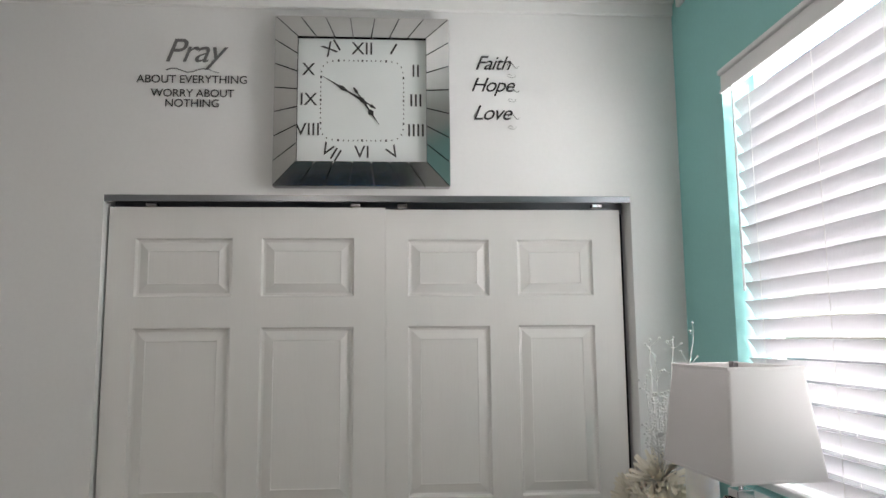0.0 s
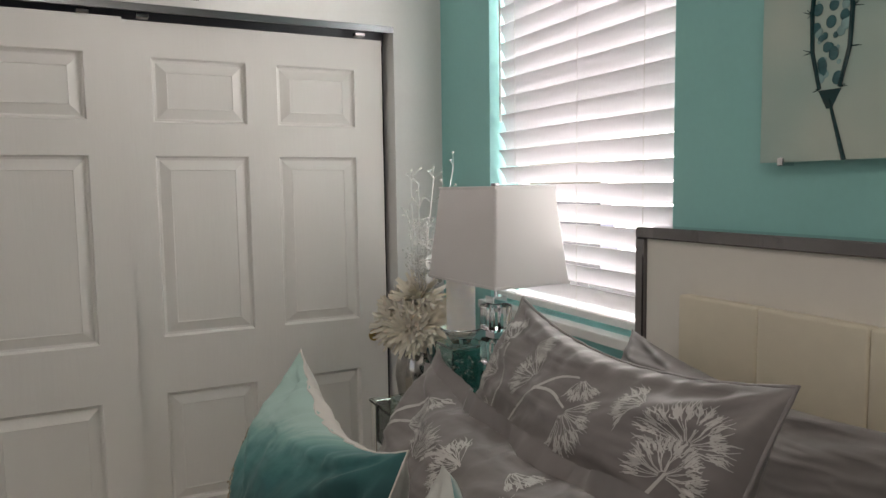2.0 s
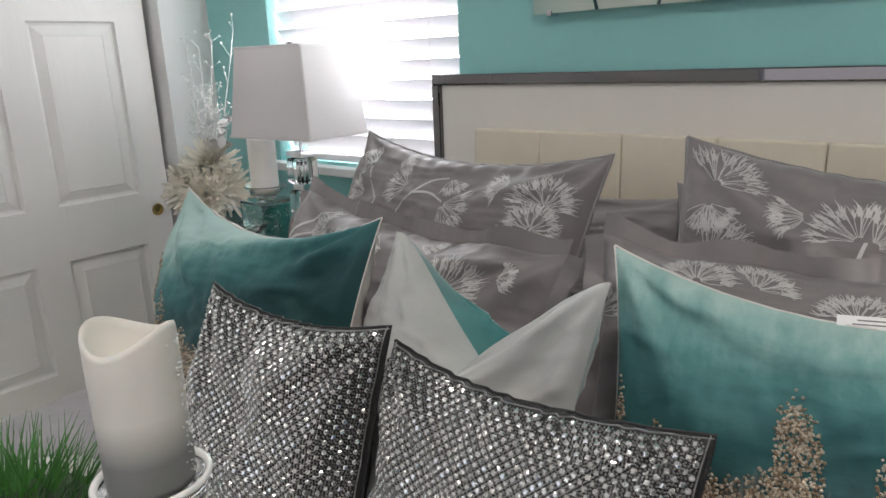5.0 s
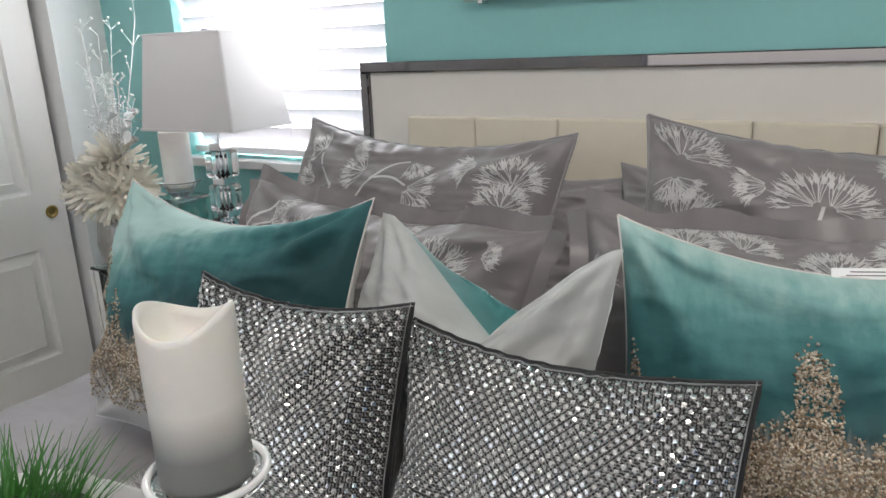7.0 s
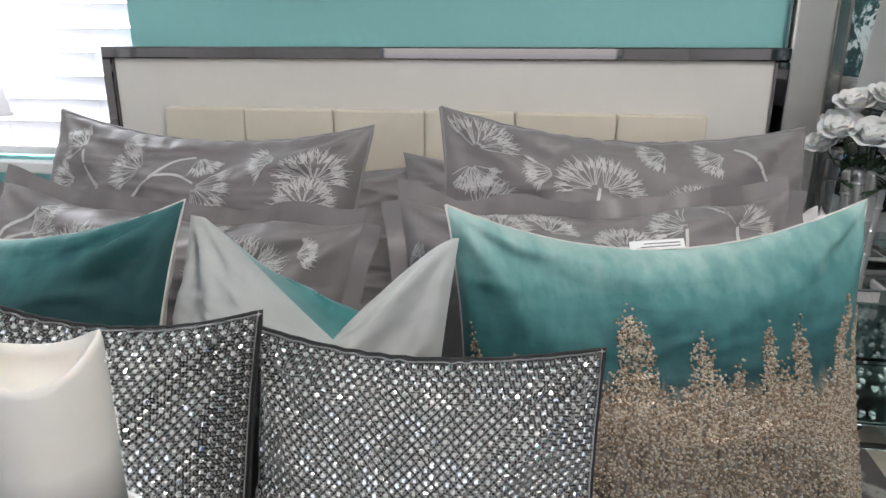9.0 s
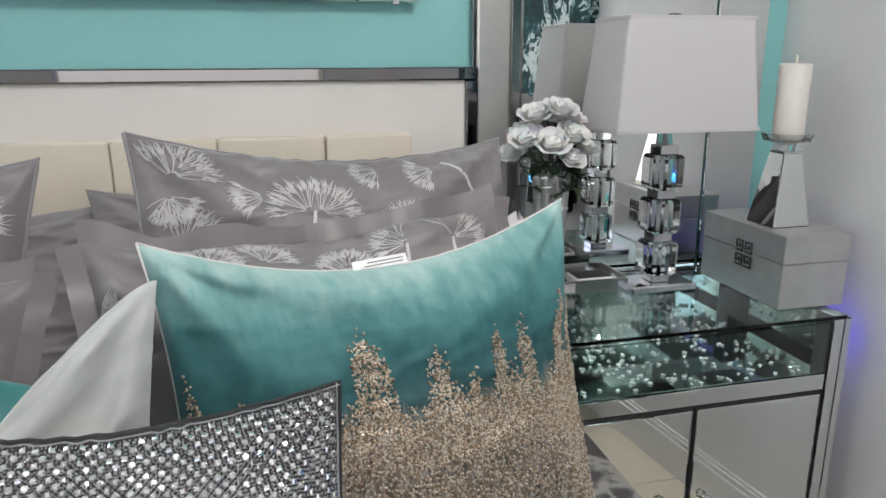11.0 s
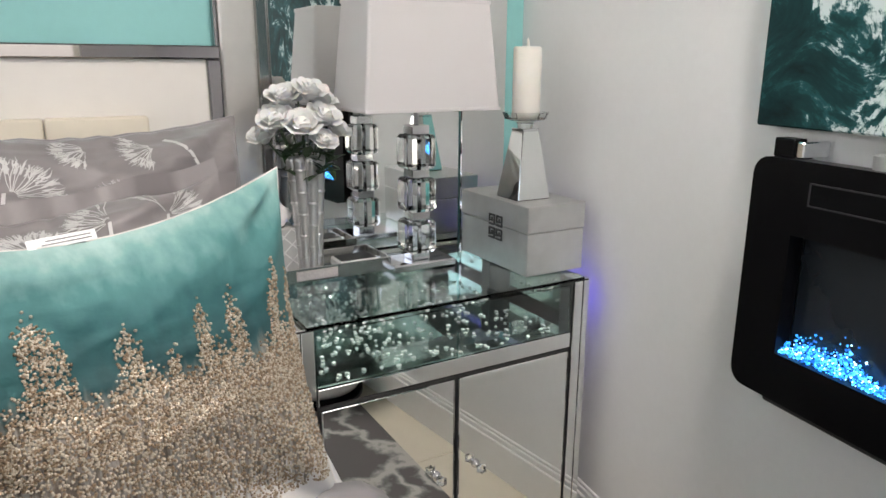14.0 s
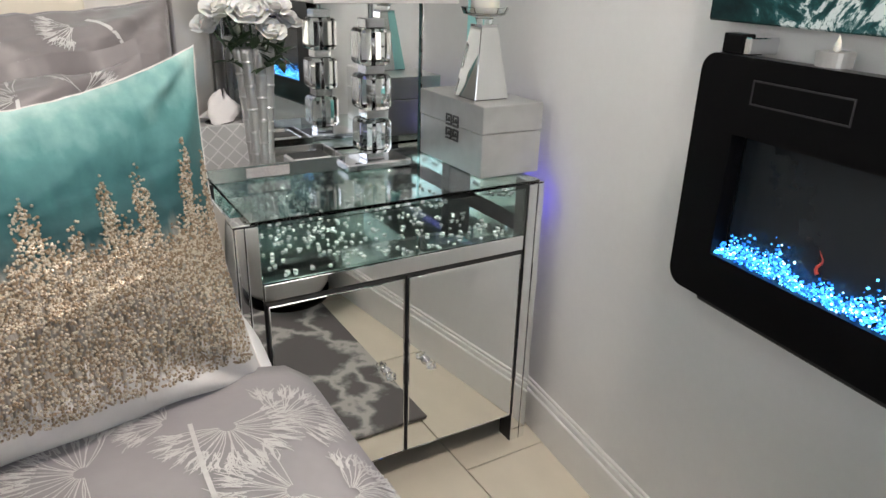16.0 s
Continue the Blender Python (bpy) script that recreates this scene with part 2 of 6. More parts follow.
structure("closet_side_far", box(-0.72, -0.12, OP_L - 0.13, OP_L - 0.05, 0, CEIL), M_DARK, "dark far side wall inside the closet")
# headboard wall with its window opening
structure("wall_north", box(WX1, W, 0, 0.15, 0, CEIL), M_TEAL_WALL, "teal painted wall behind the bed")
structure("wall_north_corner", box(-0.12, WX0, 0, 0.15, 0, CEIL), M_TEAL_WALL, "teal painted wall beside the window")
structure("wall_north_under", box(WX0, WX1, 0, 0.15, 0, WZ0), M_TEAL_WALL, "teal painted wall below the window")
structure("wall_north_over", box(WX0, WX1, 0, 0.15, WZ1, CEIL), M_TEAL_WALL, "teal painted wall above the window")
structure("wall_east", box(W, W + 0.12, BACK - 0.15, 0.15, 0, CEIL), M_WALL, "white painted wall with the fireplace").matrix_world = SKEW
structure("wall_south", box(-0.12, 1.0, BACK - 0.12, BACK, 0, CEIL), M_WALL, "white painted wall behind the bed's foot")
structure("wall_south_end", box(2.8, W + 0.12, BACK - 0.12, BACK, 0, CEIL), M_WALL, "white painted wall behind the bed's foot")
# gap left between these two for the added fill lamp
structure("wall_south_under", box(1.0, 2.8, BACK - 0.12, BACK, 0, 0.85), M_WALL, "white painted wall under the added unseen back opening")
structure("wall_south_over", box(1.0, 2.8, BACK - 0.12, BACK, 2.25, CEIL), M_WALL, "white painted wall over the added unseen back opening")


def crown(name, p, q, inward):
    """A stepped crown moulding along the wall line from p to q."""
    bm = bmesh.new()
    steps = [(0.0, 0.0, 0.018, 0.112), (0.018, 0.045, 0.034, 0.067), (0.034, 0.07, 0.055, 0.042), (0.055, 0.09, 0.085, 0.022)]
    for d0, dz, d1, _ in steps:
        z0, z1 = CEIL - 0.112 + dz, CEIL - 0.001
        if inward[0]:
            xs = sorted((p[0] + inward[0] * d0, p[0] + inward[0] * d1))
            bm_box(bm, xs[0], xs[1], min(p[1], q[1]), max(p[1], q[1]), z0, z1, 0.003)
        else:
            ys = sorted((p[1] + inward[1] * d0, p[1] + inward[1] * d1))
            bm_box(bm, min(p[0], q[0]), max(p[0], q[0]), ys[0], ys[1], z0, z1, 0.003)
    return structure(name, bm, M_TRIM, "white stepped crown moulding under the ceiling")


crown("trim_crown_west", (0, BACK), (0, 0), (1, 0))
crown("trim_crown_north", (0.086, 0), (W - 0.086, 0), (0, -1))
crown("trim_crown_east", (W, BACK), (W, 0), (-1, 0)).matrix_world = SKEW


def baseboard(name, x0, x1, y0, y1, axis):
    bm = bmesh.new()
    bm_box(bm, x0, x1, y0, y1, 0, 0.115, 0.002)
    if axis == "x-":
        bm_box(bm, x0 + 0.005, x1, y0, y1, 0.115, 0.132, 0.002)
        bm_box(bm, x0 + 0.009, x1, y0, y1, 0.132, 0.145, 0.003)
    elif axis == "x+":
        bm_box(bm, x0, x1 - 0.006, y0, y1, 0.115, 0.14, 0.003)
    else:
        bm_box(bm, x0, x1, y0 + 0.006, y1, 0.115, 0.14, 0.003)
    return structure(name, bm, M_TRIM, "tall white stepped baseboard along the wall")


baseboard("baseboard_east", W - 0.016, W, BACK, -0.02, "x-").matrix_world = SKEW
baseboard("baseboard_north", 0.0, W - 0.017, -0.014, 0, "y-")
baseboard("baseboard_west", 0.0, 0.014, BACK, OP_L, "x+")

# ---- window and blind ----
def build_window():
    win = tagged(new("window_1"), "bright window in a deep recess behind white slatted blinds", "", "", "structure")
    bm = bmesh.new()
    for x0, x1, z0, z1 in ((WX0, WX0 + 0.035, WZ0, WZ1), (WX1 - 0.035, WX1, WZ0, WZ1), (WX0 + 0.035, WX1 - 0.035, WZ0, WZ0 + 0.04), (WX0 + 0.035, WX1 - 0.035, WZ1 - 0.04, WZ1), (WX0 + 0.035, WX1 - 0.035, 1.62, 1.66)):
        bm_box(bm, x0, x1, 0.115, 0.148, z0, z1, 0.002)
    part("window_frame", bm, M_TRIM, win)
    g = part("pane", box(WX0 + 0.03, WX1 - 0.03, 0.13, 0.134, WZ0 + 0.03, WZ1 - 0.03), M_CRYSTAL, win)
    g.visible_shadow = False
    part("window_sill", box(WX0 - 0.02, WX1 + 0.0, -0.045, 0.11, WZ0 - 0.03, WZ0, 0.004, 2), M_TRIM, win, "white projecting window sill")


def build_blind():
    b = thing("window_blind", "white slatted blind glowing with daylight in the window", "blind", (0, 0, 0))
    x0, x1, yc = WX0 + 0.012, WX1 - 0.012, 0.045
    bm = bmesh.new()
    bm_box(bm, WX0 + 0.002, WX1 - 0.002, -0.006, 0.012, 2.295, 2.348, 0.004, 2)
    bm_box(bm, WX0 + 0.002, WX1 - 0.002, -0.016, 0.012, 2.348, 2.366, 0.004, 2)
    bm_box(bm, WX0 + 0.002, WX1 - 0.002, -0.011, 0.012, 2.283, 2.295, 0.003, 2)
    part("valance", bm, M_BLIND, b, "moulded white valance")
    # one cambered slat, shared by all
    me = bpy.data.meshes.new("slat")
    n, wd, tilt = 6, 0.064, radians(61)
    verts = []
    for s in (0.0, 0.0028):
        for x in (x0, x1):
            for i in range(n + 1):
                a = (i / n - 0.5) * wd
                c = 0.004 * (1 - (2 * i / n - 1) ** 2) + s
                # the room-side edge stands higher
                verts.append((x, a * math.cos(tilt) + c * math.sin(tilt), -a * math.sin(tilt) + c * math.cos(tilt)))
    k, faces = n + 1, []
    for i in range(n):
        faces += [(i, i + 1, k + i + 1, k + i), (2 * k + i, 3 * k + i, 3 * k + i + 1, 2 * k + i + 1),
                  (i, 2 * k + i, 2 * k + i + 1, i + 1), (k + i, k + i + 1, 3 * k + i + 1, 3 * k + i)]
    faces += [(0, k, 3 * k, 2 * k), (n, 2 * k + n, 3 * k + n, k + n)]
    me.from_pydata(verts, [], faces)
    me.materials.append(M_SLAT)
    pitch = 0.0615
    z = WZ0 + 0.075
    while z < 2.28:
        s = new("slat", me)
        s.parent, s.location = b, (0, yc, z)
        s.rotation_euler = (random.uniform(-0.035, 0.035), 0, 0)
        z += pitch
    part("bottom_rail", box(x0, x1, yc - 0.03, yc + 0.03, WZ0 + 0.012, WZ0 + 0.034, 0.004, 2), M_BLIND, b)
    for x in (x0 + 0.12, (x0 + x1) / 2 + 0.03, x1 - 0.12):
        for dy in (-0.022, 0.024):
            bm = bmesh.new()
            tube(bm, [(x, yc + dy, WZ0 + 0.03), (x, yc + dy, 2.27)], 0.0009)
            part("ladder_cord", bm, M_CORD, b)
    bm = bmesh.new()
    tube(bm, [(x0 + 0.075, -0.008, 2.285), (x0 + 0.08, -0.01, 1.6)], 0.004, 0.004, 8)
    part("tilt_wand", bm, M_BLIND, b, "thin clear white tilt wand", True)


build_window()
build_blind()
# distance outside the window
bd = bpy.data.materials.new("outdoor_haze")
bd.use_nodes = True
nt = bd.node_tree
em, tc, nz, cr = nt.nodes.new("ShaderNodeEmission"), nt.nodes.new("ShaderNodeTexCoord"), nt.nodes.new("ShaderNodeTexNoise"), nt.nodes.new("ShaderNodeValToRGB")
nz.inputs["Scale"].default_value = 0.9
nt.links.new(tc.outputs["Object"], nz.inputs["Vector"])
nt.links.new(nz.outputs[0], cr.inputs[0])
cr.color_ramp.elements[0].color, cr.color_ramp.elements[1].color = (0.45, 0.47, 0.62, 1), (1.0, 0.98, 1.0, 1)
cr.color_ramp.elements[0].position, cr.color_ramp.elements[1].position = 0.36, 0.62
nt.links.new(cr.outputs[0], em.inputs[0])
em.inputs[1].default_value = 1.6
nt.links.new(em.outputs[0], nt.nodes["Material Output"].inputs[0])
structure("backdrop", box(-9, 11, 8.0, 8.1, -3, 9), bd, "pale hazy daylight distance outside the window")
structure("ground", box(-60, 60, -60, 60, -0.5, -0.4), mat("outdoor_ground", (0.3, 0.3, 0.28), 0.9), "plain pale ground outside the house")


# ---- closet doors ----
def door_panel(y0, y1, z0, z1):
    """A recessed panel with a raised field, its face towards +x."""
    bm = bmesh.new()
    rings = []
    for inset, d in ((0.0, 0.0), (0.0015, -0.006), (0.006, -0.017), (0.014, -0.0185), (0.049, -0.0035), (0.051, -0.0055)):
        rings.append([bm.verts.new((d, y, z)) for y, z in ((y0 + inset, z0 + inset), (y1 - inset, z0 + inset), (y1 - inset, z1 - inset), (y0 + inset, z1 - inset))])
    for a, b in zip(rings, rings[1:]):
        for i in range(4):
            bm.faces.new((a[i], a[(i + 1) % 4], b[(i + 1) % 4], b[i]))
    bm.faces.new(rings[-1])
    return bm


def closet_door(name, x, y0, y1, cols, label):
    d = thing(name, label, "closet door", (x, 0, 0), "closet doors")
    rows = ((0.24, 0.655), (0.86, 1.503), (1.62, 1.842))
    z0, z1, th = 0.012, 1.962, 0.036
    bm = bmesh.new()
    ys = [y0] + [v for c in cols for v in c] + [y1]
    for a, b in ((ys[0], ys[1]), (ys[2], ys[3]), (ys[4], ys[5])):
        bm_box(bm, -th, 0, a, b, z0, z1)
    for c in cols:
        zs = [z0] + [v for r in rows for v in r] + [z1]
        for k in range(0, len(zs), 2):
            bm_box(bm, -th, 0, c[0], c[1], zs[k], zs[k + 1])
        bm_box(bm, -th, -0.024, c[0], c[1], z0, z1)
    bmesh.ops.remove_doubles(bm, verts=bm.verts, dist=0.0002)
    part("slab", bm, M_DOOR, d)
    for c in cols:
        for r in rows:
            part("panel", door_panel(c[0], c[1], r[0], r[1]), M_DOOR, d)
    return d


closet_door("closet_door", -0.036, -2.205, -1.165, ((-2.105, -1.745), (-1.635, -1.285)), "white moulded six-panel sliding closet door, front one")
dr = closet_door("closet_door", -0.076, -1.215, -0.226, ((-1.078, -0.757), (-0.645, -0.342)), "white moulded six-panel sliding closet door, rear one")
part("finger_pull", lathe([(0.0, 0.0), (0.021, 0.0), (0.024, 0.003), (0.02, 0.004), (0.012, 0.001), (0, 0.0008)], 20), M_BRASS, dr, "round brass finger pull").matrix_local = pose(0.001, -0.283, 0.785, 0, 90, 0)

track = tagged(new("trim_closet_track"), "brushed metal sliding track at the closet's top", "", "", "structure")
bm = bmesh.new()
bm_box(bm, -0.006, -0.002, OP_L, OP_R, 1.979, 1.999)
bm_box(bm, -0.10, -0.0, OP_L, OP_R, 1.999, 2.0028)
bm_box(bm, -0.012, -0.006, OP_L, OP_R, 1.979, 1.982)
bm_box(bm, -0.112, -0.108, OP_L, OP_R, 1.95, 1.999)
part("track_rail", bm, M_STEEL, track)
for y in (-2.05, -1.28, -1.1, -0.33):
    part("roller_bracket", box(-0.06, -0.026, y - 0.02, y + 0.02, 1.963, 1.978, 0.002), M_DARKCHROME, track)
TEXT_X = Matrix(((0, 0, 1, 0), (1, 0, 0, 0), (0, 1, 0, 0), (0, 0, 0, 1)))  # lettering that faces +x


# ---- clock ----
def build_clock():
    yc, zc, h = -1.252, 2.363, 0.335
    c = thing("wall_clock", "square wall clock with mirrored frame and white face", "clock", (0.0, yc, zc))
    part("case", box(0.0, 0.045, -h, h, -h, h, 0.004), M_DARKCHROME, c, "dark chrome case edge")
    inner = 0.245
    # mirrored strips: five to seven a side, sloping inwards
    n = 7
    for side in range(4):
        for k in range(n):
            f0, f1 = -1 + 2 * k / n, -1 + 2 * (k + 1) / n
            bm = bmesh.new()
            g = 0.0022
            pts = [(0.048, f0 * h + g, h), (0.048, f1 * h - g, h), (0.072, f1 * inner - g, inner), (0.072, f0 * inner + g, inner)]
            vs = []
            for x, a, r in pts:
                for dx in (0.0, -0.0035):
                    y, z = ((a, r), (r, -a), (-a, -r), (-r, a))[side]
                    vs.append(bm.verts.new((x + dx, y, z)))
            t, b = vs[0::2], vs[1::2]
            bm.faces.new(t)
            bm.faces.new(b[::-1])
            for i in range(4):
                bm.faces.new((t[i], b[i], b[(i + 1) % 4], t[(i + 1) % 4]))
            part("mirror_strip", bm, M_MIRROR_EDGE, c)
    part("inner_wall", box(0.04, 0.0475, -inner - 0.006, inner + 0.006, -inner - 0.006, inner + 0.006), M_DARKCHROME, c)
    part("face", box(0.044, 0.0485, -inner, inner, -inner, inner), M_CLOCKFACE, c, "plain white clock face")
    for k, s in enumerate(("XII", "I", "II", "III", "IIII", "V", "VI", "VII", "VIII", "IX", "X", "XI")):
        a = radians(30 * k)
        dy, dz = math.sin(a), math.cos(a)
        q = 0.205 / max(abs(dy), abs(dz))
        m = Matrix.Translation((0.0492, dy * q, dz * q)) @ TEXT_X @ pose(0, 0, 0, 0, 0, -30 * k if k in (0, 1, 11, 5, 6, 7) and k not in (5, 6, 7) else (180 - 30 * k if k in (5, 6, 7) else 0))
        words("numeral", s, 0.07, m, M_INK, c)
    bm = bmesh.new()
    for k in range(60):
        a = radians(6 * k)
        dy, dz = math.sin(a), math.cos(a)
        q = 0.158 / (abs(dy) ** 7 + abs(dz) ** 7) ** (1 / 7)
        s = 0.0045 if k % 5 == 0 else 0.0028
        bm_box(bm, 0.0486, 0.0496, dy * q - s * 0.7, dy * q + s * 0.7, dz * q - s, dz * q + s)
    part("minute_marks", bm, M_INK, c)

    def hand(name, length, tail, angle, w, x):
        bm = bmesh.new()
        prof = [(-tail, 0.002), (-tail * 0.7, 0.006), (-tail * 0.5, 0.002), (0, 0.005), (length * 0.38, 0.003), (length * 0.52, w), (length * 0.62, 0.003), (length, 0.0006)]
        lo = [bm.verts.new((x, -b, a)) for a, b in prof]
        hi = [bm.verts.new((x, b, a)) for a, b in prof]
        lo2 = [bm.verts.new((x + 0.0012, -b, a)) for a, b in prof]
        hi2 = [bm.verts.new((x + 0.0012, b, a)) for a, b in prof]
        for i in range(len(prof) - 1):
            bm.faces.new((lo2[i], hi2[i], hi2[i + 1], lo2[i + 1]))
            bm.faces.new((lo[i], lo[i + 1], hi[i + 1], hi[i]))
            bm.faces.new((lo[i], lo2[i], lo2[i + 1], lo[i + 1]))
            bm.faces.new((hi[i], hi[i + 1], hi2[i + 1], hi2[i]))
        part(name, bm, M_INK, c, "black spade clock needle").matrix_local = pose(0, 0, 0, -angle, 0, 0)

    hand("minute_needle", 0.175, 0.06, 302, 0.009, 0.0505)
    hand("hour_needle", 0.115, 0.06, 146, 0.012, 0.052)
    part("hub", lathe([(0, 0.0), (0.009, 0.0), (0.009, 0.006), (0, 0.008)], 16), M_INK, c).matrix_local = pose(0.05, 0, 0, 0, 90, 0)


build_clock()


def wall_words(name, label, lines):
    d = thing(name, label, "wall decal", (0.0015, lines[0][2], lines[0][3]))
    for text, size, y, z, material, shear, sp in lines:
        words("lettering", text, size, Matrix.Translation((0.0008, y - lines[0][2], z - lines[0][3])) @ TEXT_X, material, d, "", shear, 0.0006, sp)
    return d


decal = wall_words("wall_decal", "vinyl wall lettering in grey script and black capitals", [
    ("Pray", 0.135, -1.905, 2.565, M_INK_GREY, 0.35, 0.92), ("ABOUT EVERYTHING", 0.0445, -1.905, 2.453, M_INK, 0, 0.98),
    ("WORRY ABOUT", 0.0435, -1.902, 2.398, M_INK, 0, 0.98), ("NOTHING", 0.0445, -1.903, 2.358, M_INK, 0, 0.98)])
bm = bmesh.new()
tube(bm, [(0.001, -0.10 + 0.02 * i, -0.075 + 0.008 * math.sin(i * 1.1)) for i in range(11)], 0.0022, 0.0012, 5)
part("flourish", bm, M_INK_GREY, decal)
dec2 = wall_words("wall_decal", "black vinyl script words stacked down the wall", [
    ("Faith", 0.082, -0.742, 2.537, M_INK, 0.4, 0.9), ("Hope", 0.082, -0.745, 2.447, M_INK, 0.4, 0.9), ("Love", 0.085, -0.748, 2.333, M_INK, 0.4, 0.9)])
for z in (-0.005, -0.105, -0.215):
    bm = bmesh.new()
    tube(bm, [(0.001, 0.06 + 0.006 * i, z + 0.012 * math.sin(i * 0.75)) for i in range(9)], 0.0016, 0.0008, 5)
    part("flourish", bm, M_INK, dec2)
    bm = bmesh.new()
    tube(bm, [(0.001, 0.065 + 0.012 * math.cos(i * 0.8) + 0.002 * i, z - 0.045 + 0.007 * math.sin(i * 0.8)) for i in range(10)], 0.001, 0.0006, 5)
    part("flourish", bm, M_INK_GREY, dec2)


# ---- prints on the walls ----
def node_art(name, kind):
    m = bpy.data.materials.new(name)
    m.use_nodes = True
    t = m.node_tree
    b = t.nodes["Principled BSDF"]
    b.inputs["Roughness"].default_value = 0.12 if kind == "seed" else 0.3
    co = t.nodes.new("ShaderNodeTexCoord")
    n = t.nodes.new("ShaderNodeTexNoise")
    t.links.new(co.outputs["Object"], n.inputs["Vector"])
    cr = t.nodes.new("ShaderNodeValToRGB")
    e = cr.color_ramp.elements
    if kind == "sea":
        n.inputs["Scale"].default_value, n.inputs["Detail"].default_value, n.inputs["Distortion"].default_value = 8.5, 12, 0.9
        n.inputs["Roughness"].default_value = 0.66
        b.inputs["Roughness"].default_value, b.inputs["Specular IOR Level"].default_value = 0.6, 0.2
        n2 = t.nodes.new("ShaderNodeTexNoise")
        n2.inputs["Scale"].default_value, n2.inputs["Detail"].default_value, n2.inputs["Roughness"].default_value = 3.2, 9, 0.7
        t.links.new(co.outputs["Object"], n2.inputs["Vector"])
        ri, ab, mk, ad = (t.nodes.new("ShaderNodeMath") for _ in range(4))
        ri.operation, ab.operation, mk.operation, ad.operation = "SUBTRACT", "ABSOLUTE", "MULTIPLY_ADD", "ADD"
        ri.inputs[1].default_value = 0.52
        # foam gathers where the broad noise is high
        mk.inputs[1].default_value, mk.inputs[2].default_value = -0.55, 0.285
        t.links.new(n.outputs[0], ri.inputs[0])
        t.links.new(ri.outputs[0], ab.inputs[0])
        t.links.new(n2.outputs[0], mk.inputs[0])
        t.links.new(ab.outputs[0], ad.inputs[0])
        t.links.new(mk.outputs[0], ad.inputs[1])
        t.links.new(ad.outputs[0], cr.inputs[0])
        e[0].position, e[0].color = 0.0, (0.62, 0.70, 0.70, 1)
        e[1].position, e[1].color = 0.25, (0.002, 0.012, 0.014, 1)
        for p, c in ((0.008, (0.35, 0.46, 0.46, 1)), (0.022, (0.012, 0.09, 0.095, 1)), (0.07, (0.005, 0.04, 0.043, 1))):
            x = e.new(p)
            x.color = c
    else:
        n.inputs["Scale"].default_value, n.inputs["Detail"].default_value = 2.2, 2
        t.links.new(n.outputs[0], cr.inputs[0])
        e[0].position, e[0].color = 0.3, (0.13, 0.36, 0.37, 1)
        e[1].position, e[1].color = 0.6, (0.50, 0.58, 0.52, 1)
    t.links.new(cr.outputs[0], b.inputs["Base Color"])
    return m


def build_bed_picture():
    p = thing("glass_wall_print", "frameless glass print of dark seed heads with water drops", "picture", (2.147, -0.03, 1.74))
    hw, hh = 0.588, 0.318
    part("print", box(-hw, hw, 0, 0.004, -hh, hh), node_art("seed_print", "seed"), p)
    ink = mat("print_dark_ink", (0.012, 0.05, 0.055), 0.15)
    drop = mat("print_drop_ink", (0.04, 0.13, 0.145), 0.12, grain=0.4, scale=60)
    pale = mat("print_pale_ink", (0.24, 0.40, 0.41), 0.12, grain=0.2, scale=60)
    rnd = random.Random(4)
    for k, (x0, top, lean) in enumerate(((-0.43, -0.205, -0.06), (-0.245, -0.285, 0.02), (-0.115, -0.235, 0.01), (-0.03, -0.25, -0.02), (0.15, -0.21, 0.04), (0.33, -0.27, -0.03), (0.47, -0.2, 0.05))):
        bm = bmesh.new()
        base = x0 - lean * 0.4
        pts = [(base + lean * f * 0.55, -0.0012, -hh + f * (top + hh)) for f in [i / 8 for i in range(9)]]
        tube(bm, [(x, y, z) for x, y, z in pts], 0.0045, 0.003, 6)
        tx, _, tz = pts[-1]
        # seed cup and side hairs
        bmesh.ops.create_cone(bm, cap_ends=True, segments=10, radius1=0.006, radius2=0.024, depth=0.035, matrix=Matrix.Translation((tx, 0, tz)) @ Matrix.Diagonal((1, 0.12, 1, 1)))
        for s in (-1, 1):
            side = [(tx + s * (0.02 + 0.05 * f + 0.01 * math.sin(9 * f)), -0.001, tz + 0.02 + f * (hh - tz - 0.03)) for f in [i / 7 for i in range(8)]]
            tube(bm, side, 0.004, 0.006, 6)
            for q in side:
                for _ in range(3):
                    tube(bm, [q, (q[0] + s * rnd.uniform(0.008, 0.022), -0.001, q[2] + rnd.uniform(-0.006, 0.012))], 0.0012, 0.0005, 4)
        part("seed_head", bm, ink, p)
        bm, bm2 = bmesh.new(), bmesh.new()
        for _ in range(130):
            f = rnd.random()
            x, z, r = tx + rnd.uniform(-1, 1) * (0.02 + 0.05 * f), tz + 0.03 + f * (hh - tz - 0.05), rnd.uniform(0.003, 0.011)
            bmesh.ops.create_uvsphere(bm if rnd.random() < 0.6 else bm2, u_segments=10, v_segments=6, radius=r, matrix=Matrix.Translation((x, -0.001, z)) @ Matrix.Diagonal((1, 0.1, 1.1, 1)))
        tagged(part("drop_cluster", bm, drop, p, "", True), "", "", "", "stuff")
        tagged(part("bright_drop_cluster", bm2, pale, p, "", True), "", "", "", "stuff")
    for x in (-hw + 0.05, hw - 0.05):
        for z in (-hh + 0.005, hh - 0.02):
            part("standoff_clip", box(x - 0.007, x + 0.007, -0.004, 0.03, z - 0.012, z + 0.004, 0.001), M_CHROME, p)


build_bed_picture()

